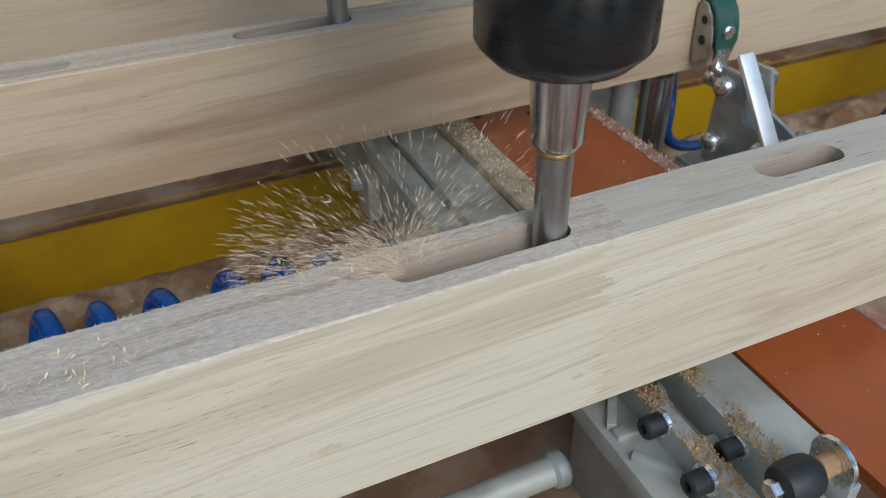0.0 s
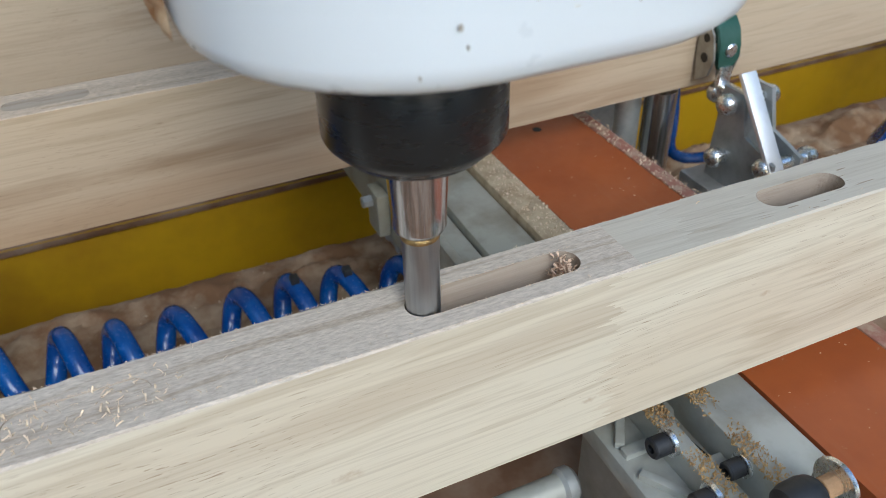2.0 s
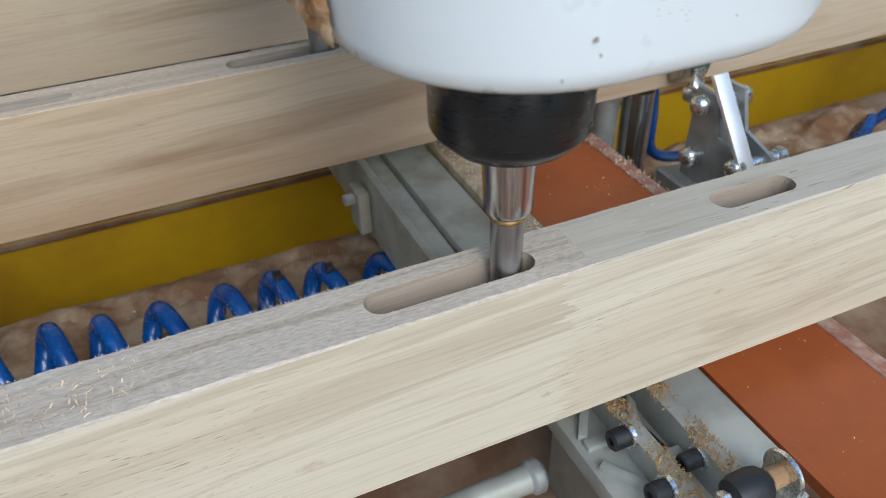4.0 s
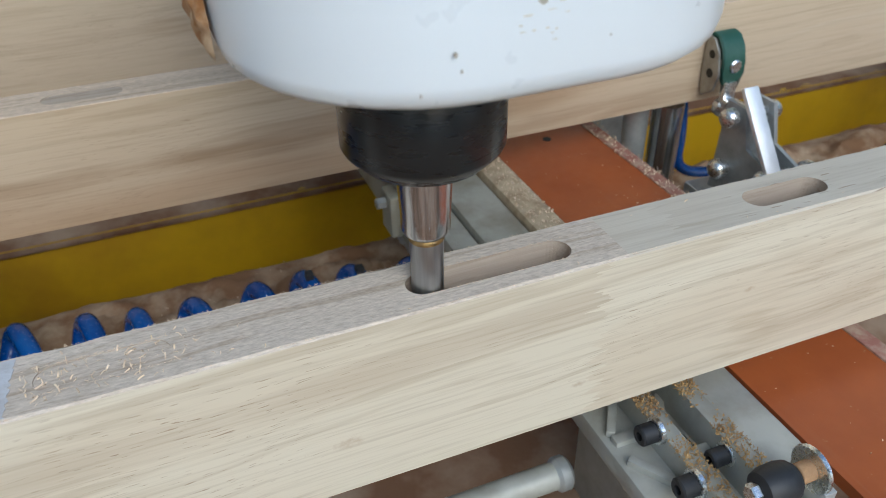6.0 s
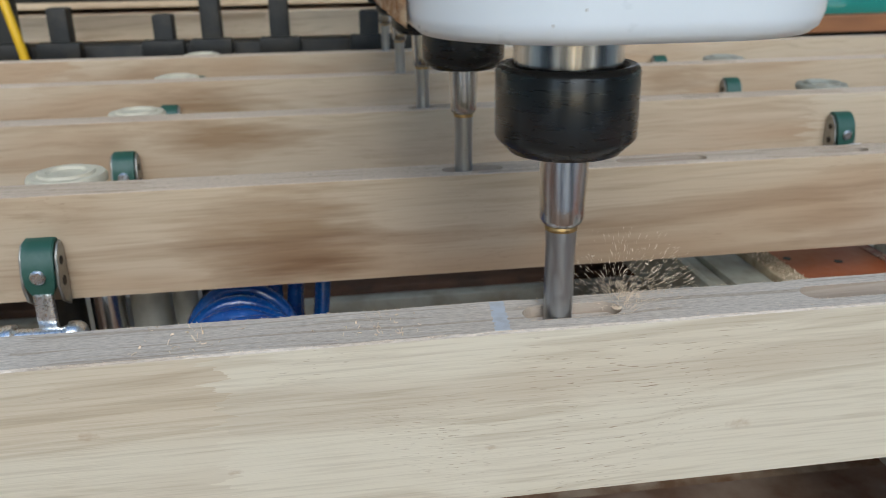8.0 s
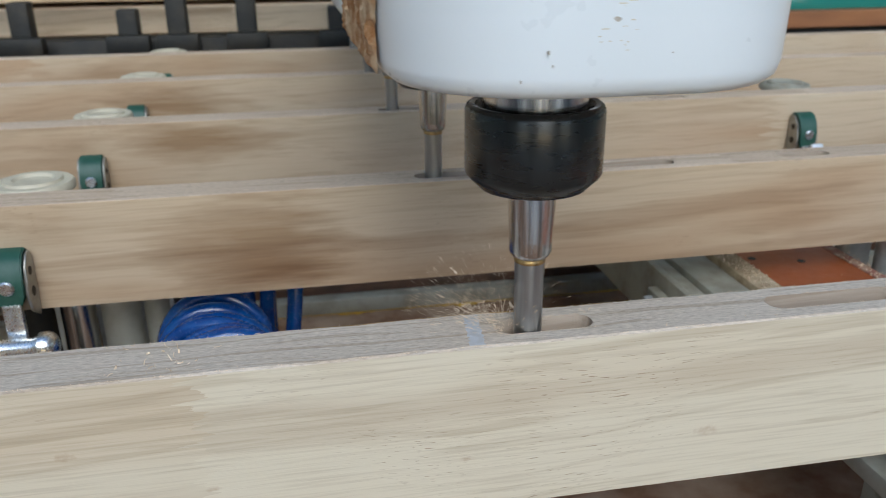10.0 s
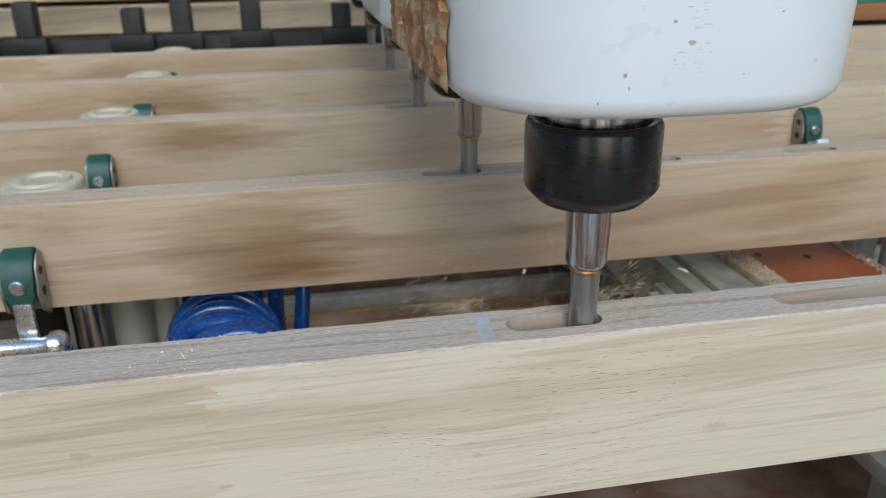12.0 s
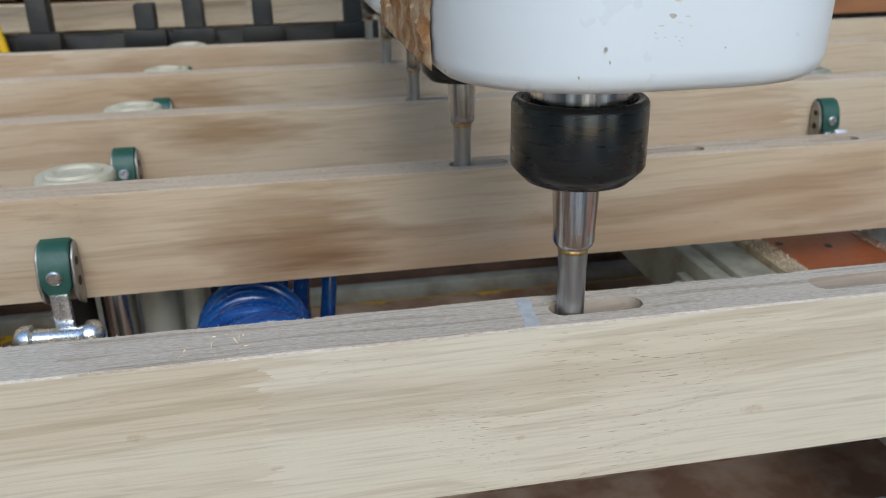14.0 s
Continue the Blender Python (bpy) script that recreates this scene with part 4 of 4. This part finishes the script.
# ---- chips, dust and scuffs ----
rnd = random.Random(11)
bm = bmesh.new()
for _ in range(30):
    x = rnd.gauss(-0.226, 0.009)
    y = rnd.uniform(0.002, W - 0.002)
    flake(bm, (x, y, 0.0008), rnd.uniform(0.0012, 0.0042), rnd, 0.0001, (0.08, 0.24))
for _ in range(24):
    flake(bm, (rnd.uniform(-0.25, 0.24), rnd.choice((rnd.uniform(0.001, 0.006), rnd.uniform(W - 0.007, W - 0.001))), 0.0006), rnd.uniform(0.0008, 0.0022), rnd, 0.0001, (0.08, 0.25))
tagged(part("wood_shavings", bm, M_CHIP, None, "small pale curled shavings lying on the rail", smooth=False, kind="stuff"), category="shavings")
bm = bmesh.new()
for _ in range(40):
    x = rnd.choice((rnd.gauss(-0.150, 0.014), rnd.gauss(-0.144, 0.005)))
    flake(bm, (x, rnd.uniform(0.003, W - 0.004), 0.0007), rnd.uniform(0.0008, 0.0030), rnd, 0.0001, (0.08, 0.3))
shaken = tagged(part("wood_shavings", bm, M_CHIP, None, "loose pale shavings beside the chalk stripe", smooth=False, kind="stuff"), category="shavings")
bm = bmesh.new()
for _ in range(120):
    x = rnd.choice((rnd.gauss(-0.066, 0.014), rnd.gauss(-0.052, 0.010), rnd.gauss(-0.084, 0.006)))
    flake(bm, (x, rnd.uniform(0.003, W - 0.008), 0.0005), rnd.uniform(0.0010, 0.0034), rnd, 0.0001, (0.07, 0.20))
swept = tagged(part("wood_shavings", bm, M_CHIP, None, "loose pale shavings lying where the next mortise is cut", smooth=False, kind="stuff"), category="shavings")
# torn fibres along the sawn edges and round the slots
bm = bmesh.new()
for _ in range(1700):
    x = rnd.uniform(-0.33, 0.30)
    edge = rnd.random()
    if edge < 0.45:
        base, way = Vector((x, W - 0.0006, -0.0003)), Vector((rnd.uniform(-1, 1), rnd.uniform(0, 0.5), rnd.uniform(0.2, 0.9)))
    elif edge < 0.8:
        base, way = Vector((x, 0.0006, -0.0003)), Vector((rnd.uniform(-1, 1), rnd.uniform(-0.5, 0.2), rnd.uniform(0, 0.7)))
    else:
        base, way = Vector((rnd.choice((rnd.uniform(-0.088, -0.045), rnd.uniform(0.037, 0.105))), SY + rnd.choice((-1, 1)) * R_SLOT * 1.04, 0)), Vector((rnd.uniform(-1, 1), rnd.uniform(-1, 1), rnd.uniform(0.1, 0.5)))
    tip = base + way.normalized() * rnd.uniform(0.0004, 0.0012)
    side = Vector((0.00016, 0.00006, 0))
    a, c, d = bm.verts.new(base - side), bm.verts.new(base + side), bm.verts.new(tip)
    e = bm.verts.new(base + Vector((0, 0.00018, 0)))
    bm.faces.new((a, c, d)), bm.faces.new((c, e, d)), bm.faces.new((e, a, d))
tagged(part("torn_fibres", bm, M_CHIP, None, "fine torn wood fibres along the rail's sawn edges", smooth=False, kind="stuff"), category="wood fibres")
# dust caked on tray, channel and plate edge
bm = bmesh.new()
for _ in range(1500):
    where = rnd.random()
    if where < 0.45:
        at = (rnd.uniform(-0.35, 0.6), rnd.uniform(0.25, 0.355), -0.2115)
    elif where < 0.75:
        at = (rnd.uniform(0.1750, 0.1935), rnd.uniform(0.125, 0.32), -0.0978)
    else:
        at = (rnd.uniform(0.2765, 0.290), rnd.uniform(0.03, 0.28), PLATE_Z + 0.0010)
    flake(bm, at, rnd.uniform(0.0008, 0.0028), rnd)
for _ in range(70):
    flake(bm, (rnd.uniform(0.196, 0.275), rnd.uniform(-0.11, 0.26), PLATE_Z - 0.0002), rnd.uniform(0.0004, 0.0016), rnd)
tagged(part("sawdust_flakes", bm, M_CHIP, None, "sawdust flakes settled on the tray and ledges", smooth=False, kind="stuff"), category="sawdust")

for x, z, w, h in ((-0.018, 0.013, 0.0025, 0.0035), (-0.0165, 0.009, 0.001, 0.0025), (0.002, 0.022, 0.006, 0.005), (-0.004, 0.028, 0.004, 0.003), (0.030, 0.030, 0.002, 0.001), (-0.026, 0.005, 0.0012, 0.003), (0.020, 0.012, 0.0015, 0.001)):
    w, h = w * 0.17, h * 0.17
    outline = [(x + w * (0.75 + 0.5 * rnd.random()) * math.cos(a), z + h * (0.6 + 0.7 * rnd.random()) * math.sin(a)) for a in (2 * math.pi * k / 14 for k in range(14))]
    bm = prism(outline, 0.0, 0.0004, m=Matrix(((1, 0, 0, 0), (0, 0, 1, -0.0702 - 0.0283 * max(z - 0.0052, 0)), (0, 1, 0, 0.0800), (0, 0, 0, 1))))
    part("scuff", bm, M_GRIME, heads[0], "small dirty chip in the enamel")


for k in range(40):
    z = rnd.uniform(0.014, 0.058)
    x, w, h = rnd.gauss(0.004 + (z - 0.03) * 0.12, 0.0035), rnd.uniform(0.0003, 0.0016), rnd.uniform(0.00008, 0.00022)
    outline = [(x + w * (0.7 + 0.5 * rnd.random()) * math.cos(a), z + h * (0.6 + 0.7 * rnd.random()) * math.sin(a)) for a in (2 * math.pi * k / 9 for k in range(9))]
    part("scuff", prism(outline, 0.0, 0.0004, m=Matrix(((1, 0, 0, 0), (0, 0, 1, -0.0701 - 0.0283 * (z - 0.0062)), (0, 1, 0, 0.0790), (0, 0, 0, 1)))), M_CREAM, heads[0], "thin scratch in the enamel")


def chip_pile(seed, count, spread):
    rnd = random.Random(seed)
    bm = bmesh.new()
    for _ in range(count):
        flake(bm, (rnd.gauss(0, spread), rnd.uniform(-0.0050, 0.0050), rnd.uniform(-0.004, 0.0045)), rnd.uniform(0.0016, 0.0042), rnd, 0.00012, (0.08, 0.3))
    return tagged(part("shavings_heap", bm, M_CURL, None, "heap of curled wood shavings packed in the mortise", smooth=False, kind="stuff"), category="shavings", group="shavings from the cutter")


piles = [chip_pile(1, 420, 0.0050), chip_pile(2, 460, 0.0085), chip_pile(3, 110, 0.0018), chip_pile(4, 60, 0.0014), chip_pile(5, 60, 0.0014), chip_pile(6, 90, 0.0018)]


# start, end, where on the slot, way along x, curled chips, sprays, steepness of the spray
BURSTS = [(-0.20, 0.05, 0.047, -1, 0, 5, 0.55), (0.26, 0.60, 0.045, -1, 52, 6, 0.9), (0.35, 0.60, 0.098, 1, 16, 2, 0.6), (0.62, 1.10, 0.045, -1, 60, 7, 0.9),
          (2.30, 2.60, 0.045, -1, 42, 2, 0.9), (2.32, 2.60, 0.098, 1, 10, 0, 0.5), (2.85, 3.12, 0.098, 1, 16, 1, 0.5), (3.5, 3.8, 0.045, -1, 6, 2, 0.6), (4.5, 4.8, 0.045, -1, 6, 2, 0.6),
          (5.02, 5.28, 0.060, -1, 10, 4, 0.9), (7.82, 8.08, -0.050, 1, 4, 3, 0.6), (8.9, 9.3, -0.050, 1, 4, 3, 0.6), (9.7, 10.0, -0.083, -1, 4, 3, 0.6),
          (10.15, 10.50, -0.051, 1, 8, 2, 0.5), (10.15, 10.50, -0.083, -1, 10, 3, 0.8), (11.62, 11.88, -0.051, 1, 8, 2, 0.5), (11.62, 11.88, -0.083, -1, 4, 2, 0.7), (11.92, 12.06, -0.050, 1, 6, 1, 0.6),
          (12.35, 12.52, -0.050, 1, 4, 1, 0.7), (12.82, 13.02, -0.084, -1, 12, 0, 0.8), (13.34, 13.52, -0.082, -1, 4, 4, 1.6)]


def spray_mesh(way, steep, seed, size):
    """A thin fan of sawdust slivers, each lying along its flight."""
    rnd = random.Random(seed)
    bm = bmesh.new()
    for _ in range(420):
        d = Vector((way * rnd.uniform(-0.6, 1.4), rnd.uniform(-0.1, 0.1), rnd.uniform(0.08, 1.0) * steep)).normalized()
        r = (0.003 + 0.052 * rnd.random() ** 1.7) * size
        at = Vector((d.x * r, rnd.uniform(-0.010, 0.010), min(d.z * r, 0.046)))
        long, wide = rnd.uniform(0.0010, 0.0065) * size, rnd.uniform(0.00005, 0.00014)
        tip, side, up = d * long, Vector((-d.z, 0, d.x)) * wide, Vector((0, wide, 0))
        ends = [bm.verts.new(at), bm.verts.new(at + tip + up * rnd.uniform(-6, 6))]
        ring = [bm.verts.new(at + tip * 0.5 + side * a + up * b + Vector((0, 0, long * 0.08))) for a, b in ((1, 0), (0, 1), (-1, 0), (0, -1))]
        for k in range(4):
            j = (k + 1) % 4
            bm.faces.new((ends[0], ring[k], ring[j])), bm.faces.new((ring[j], ring[k], ends[1]))
    for _ in range(26):
        d = Vector((way * rnd.uniform(-0.4, 1.4), 0, rnd.uniform(0.1, 1.0) * steep)).normalized()
        r = rnd.uniform(0.004, 0.045) * size
        flake(bm, (d.x * r, rnd.uniform(-0.009, 0.009), min(d.z * r, 0.046)), rnd.uniform(0.0006, 0.0022), rnd, 0.0001, (0.1, 0.3))
    return bm


def sprays():
    """Fans of fine sawdust thrown from the slots: object, start time, start, way."""
    rnd, out = random.Random(33), []
    for n, (t0, t1, x, way, _, count, steep) in enumerate(BURSTS):
        for k in range(count):
            ob = tagged(part("sawdust_spray", spray_mesh(way, steep, n * 10 + k, 1.0 if x > 0 else 0.42 if steep > 1.2 else 0.6), M_CHIP, None, "fan of fine pale sawdust thrown up by the cutter", smooth=False, kind="stuff"), category="sawdust", group="sawdust sprays")
            out.append((ob, t0 + (t1 - t0) * (k + 0.5) / count, Vector((x + rnd.uniform(-0.003, 0.003), SY, 0)), way))
    return out


def flying_chips():
    """Single shavings thrown from the slots: object, start time, start, velocity."""
    rnd, out, meshes = random.Random(21), [], []
    for k in range(8):
        bm = bmesh.new()
        flake(bm, (0, 0, 0), 0.0022 + 0.0007 * k, rnd, 0.00015, (0.12, 0.35))
        holder = part("wood_chip", bm, M_CHIP, None, "pale wood chip", smooth=False)
        meshes.append(holder.data)
        bpy.data.objects.remove(holder)
    for t0, t1, x, way, count, _, steep in BURSTS:
        for _ in range(count):
            ob = tagged(new("wood_chip", rnd.choice(meshes)), "pale curled wood chip thrown off by the cutter", "wood chip", "flying wood chips")
            v = Vector((way * rnd.uniform(-0.35, 1.3), rnd.uniform(-0.05, 0.6), rnd.uniform(0.05, 1.0) * steep)).normalized() * rnd.uniform(0.2, 1.1)
            out.append((ob, rnd.uniform(t0, t1), Vector((x + rnd.uniform(-0.004, 0.004), SY, 0.0)), v, [rnd.uniform(0, 360) for _ in range(3)]))
    return out


dust_fans = sprays()
chips = flying_chips()


# ---- what moves ----
HEAD_PATH = [
    (0.0, 0.097, 0.0315), (0.1, 0.094, 0.0305), (0.2, 0.088, 0.030), (0.3, 0.079, 0.029), (0.4, 0.069, 0.0285), (0.5, 0.058, 0.0290), (0.6, 0.050, 0.0282), (0.7, 0.0455, 0.0262),
    (0.8, 0.054, 0.0255), (0.9, 0.065, 0.0265), (1.0, 0.0705, 0.0285), (1.1, 0.081, 0.0295), (1.2, 0.089, 0.0297), (1.3, 0.0965, 0.0295), (1.4, 0.0865, 0.0285), (1.5, 0.0755, 0.0282), (1.7, 0.056, 0.0288),
    (1.8, 0.0465, 0.0295), (1.9, 0.0435, 0.0298), (2.0, 0.0435, 0.0290), (2.1, 0.0462, 0.0252), (2.2, 0.049, 0.0222), (2.3, 0.058, 0.0206), (2.4, 0.067, 0.0205), (2.5, 0.0735, 0.0225), (2.6, 0.083, 0.0235),
    (2.7, 0.092, 0.0238), (2.8, 0.0957, 0.0238), (2.9, 0.0850, 0.0228), (3.0, 0.0785, 0.0230), (3.1, 0.067, 0.0232), (3.2, 0.058, 0.0230), (3.45, 0.0435, 0.0228), (3.8, 0.072, 0.0225),
    (4.1, 0.0965, 0.0220), (4.45, 0.070, 0.0215), (4.75, 0.0435, 0.0210), (5.05, 0.066, 0.0205), (5.3, 0.087, 0.0200), (5.4, 0.0945, 0.0196), (5.5, 0.091, 0.0193), (5.6, 0.0805, 0.0188), (5.7, 0.070, 0.0186),
    (5.8, 0.059, 0.0189), (5.9, 0.0505, 0.0195), (6.0, 0.0455, 0.0202), (6.1, 0.045, 0.0252), (6.2, 0.0455, 0.0468), (6.3, 0.0445, 0.0830), (6.4, 0.0445, 0.1080), (6.5, 0.046, 0.1105), (6.6, 0.040, 0.1095),
    (6.8, -0.030, 0.1120), (7.0, -0.0530, 0.1115), (7.1, -0.0495, 0.1025), (7.2, -0.0510, 0.0930), (7.3, -0.0505, 0.0830), (7.4, -0.0510, 0.0725), (7.5, -0.0520, 0.0620), (7.6, -0.0550, 0.0495), (7.7, -0.0565, 0.0435),
    (7.8, -0.0560, 0.0390), (7.9, -0.0620, 0.0375), (8.0, -0.0730, 0.0375), (8.1, -0.0795, 0.0373), (8.2, -0.0740, 0.0366), (8.5, -0.0525, 0.0355), (8.95, -0.0805, 0.0340), (9.4, -0.0525, 0.0325), (9.85, -0.0805, 0.0310),
    (10.3, -0.0535, 0.0298), (10.4, -0.0560, 0.0296), (10.5, -0.0660, 0.0295), (10.6, -0.0755, 0.0295), (10.8, -0.0690, 0.0288), (11.0, -0.0530, 0.0278), (11.2, -0.0710, 0.0274), (11.4, -0.0795, 0.0280), (11.6, -0.0780, 0.0248),
    (11.8, -0.0630, 0.0245), (12.0, -0.0540, 0.0232), (12.2, -0.0740, 0.0222), (12.4, -0.0700, 0.0235), (12.5, -0.0600, 0.0238), (12.6, -0.0525, 0.0236), (12.8, -0.0515, 0.0225), (13.0, -0.0595, 0.0228), (13.2, -0.0775, 0.0228),
    (13.4, -0.0655, 0.0222), (13.5, -0.0580, 0.0218), (13.7, -0.0625, 0.0212), (13.85, -0.0740, 0.0240), (14.0, -0.0785, 0.0278),
]
FLOOR_PATH = {
    1: [(0, -0.0185), (2.0, -0.0185), (2.3, -0.0230), (3.2, -0.0232), (5.6, -0.0252), (14, -0.0252)],
    0: [(0, 0.0), (7.68, 0.0), (7.85, -0.0042), (8.2, -0.0045), (10.3, -0.0105), (11.0, -0.0150), (11.6, -0.0190), (12.2, -0.0218), (13.7, -0.0225), (14, -0.0225)],
}


def motions():
    for k, head in enumerate(heads):
        walk(head, [(t, pose(x, SY + k * D, z)) for t, x, z in HEAD_PATH])
    walk(gantry, [(t, pose(x, SY, z)) for t, x, z in HEAD_PATH])
    for n, piece in slot_floors:
        walk(piece, [(t, pose(0, 0, z)) for t, z in FLOOR_PATH[n]])
    # heaps swept up out of the slot, then thrown behind the rail into the tray
    rest = ((0.080, 0.240), (0.030, 0.245), (0.110, 0.240), (-0.080, 0.235), (-0.040, 0.235), (-0.100, 0.235))
    spans = ((0.30, 1.10), (2.45, 3.28), (1.80, 2.55), (10.35, 10.62), (10.35, 10.62), (12.86, 13.08))
    for pile, x, high, (t0, t1), (rx, ry) in zip(piles, (0.0950, 0.0565, 0.0990, -0.0838, -0.0500, -0.0835), (-0.002, -0.0055, -0.0045, -0.003, -0.003, -0.003), spans, rest):
        y = SY
        walk(pile, [(0, pose(x, y, -0.034))] + [(t0 - 0.1, pose(x, y, -0.034)), (t0 + 0.08, pose(x, y, high)), (t1, pose(x, y, high + 0.0005)), (t1 + 0.12, pose(x + 0.005, y + 0.02, 0.022, 30)),
                    (t1 + 0.25, pose(x + 0.01, ry - 0.02, -0.05, 60)), (t1 + 0.38, pose(rx, ry, -0.208, 80)), (14, pose(rx, ry, -0.208, 80))])
    # shavings brushed off the rail as the cutter goes in
    walk(swept, [(0, pose(0, 0, 0)), (7.05, pose(0, 0, 0)), (7.17, pose(0.01, 0.05, 0.02)), (7.31, pose(0.02, 0.13, -0.06)), (7.45, pose(0.03, 0.19, -0.2085)), (14, pose(0.03, 0.19, -0.2085))])
    walk(shaken, [(0, pose(0, 0, 0)), (8.9, pose(0, 0, 0)), (9.05, pose(0.01, 0.05, 0.015)), (9.2, pose(0.02, 0.12, -0.06)), (9.35, pose(0.04, 0.17, -0.2085)), (14, pose(0.04, 0.17, -0.2085))])
    # sprays rise out of the wood, spread, and fall flat into the tray
    for ob, t0, start, way in dust_fans:
        low = (start.x, start.y, -0.066)
        rows = [(0, pose(*low)), (t0 - 0.06, pose(*low))] if t0 > 0.07 else [(0, pose(start.x + 0.004 * way, start.y + 0.004, 0.002))]
        for s, out, back, up in ((0.0, 0.0, 0.0, -0.006), (0.07, 0.003, 0.003, 0.001), (0.14, 0.007, 0.010, 0.002), (0.22, 0.014, 0.060, -0.035)):
            if t0 + s > 0.03:
                rows.append((t0 + s, pose(start.x + way * out, start.y + back, up, -90 * max(s - 0.14, 0) / 0.16)))
        rows += [(t0 + 0.36, pose(start.x, 0.205, -0.206, -88)), (14, pose(start.x, 0.205, -0.206, -88))]
        walk(ob, rows)
    for ob, t0, start, v, turn in chips:
        rows, low = [], Vector((start.x, start.y, -0.030))
        def at(s):
            drag = (1 - math.exp(-9.0 * s)) / 9.0
            return start + v * drag + Vector((0, 0, -1.2 * s * s))
        flight = [0.0, 0.06, 0.13, 0.21, 0.30]
        if t0 > 0.08:
            rows += [(0, pose(*low)), (t0 - 0.07, pose(*low))]
        else:
            rows += [(0, pose(*at(max(-t0, 0)), *turn))]
        for n, s in enumerate(flight):
            if t0 + s > 0.03:
                rows.append((t0 + s, pose(*at(s), turn[0] + 12 * n, turn[1] + 8 * n, turn[2])))
        end = at(0.30)
        fall = Vector((min(max(end.x, -0.16), 0.105), min(max(end.y + 0.03, 0.215), 0.262), -0.211))
        if rows[-1][0] < 13.6:
            rows += [(rows[-1][0] + 0.22, pose(*fall, turn[0], turn[1], turn[2])), (14, pose(*fall, turn[0], turn[1], turn[2]))]
        walk(ob, rows)


motions()
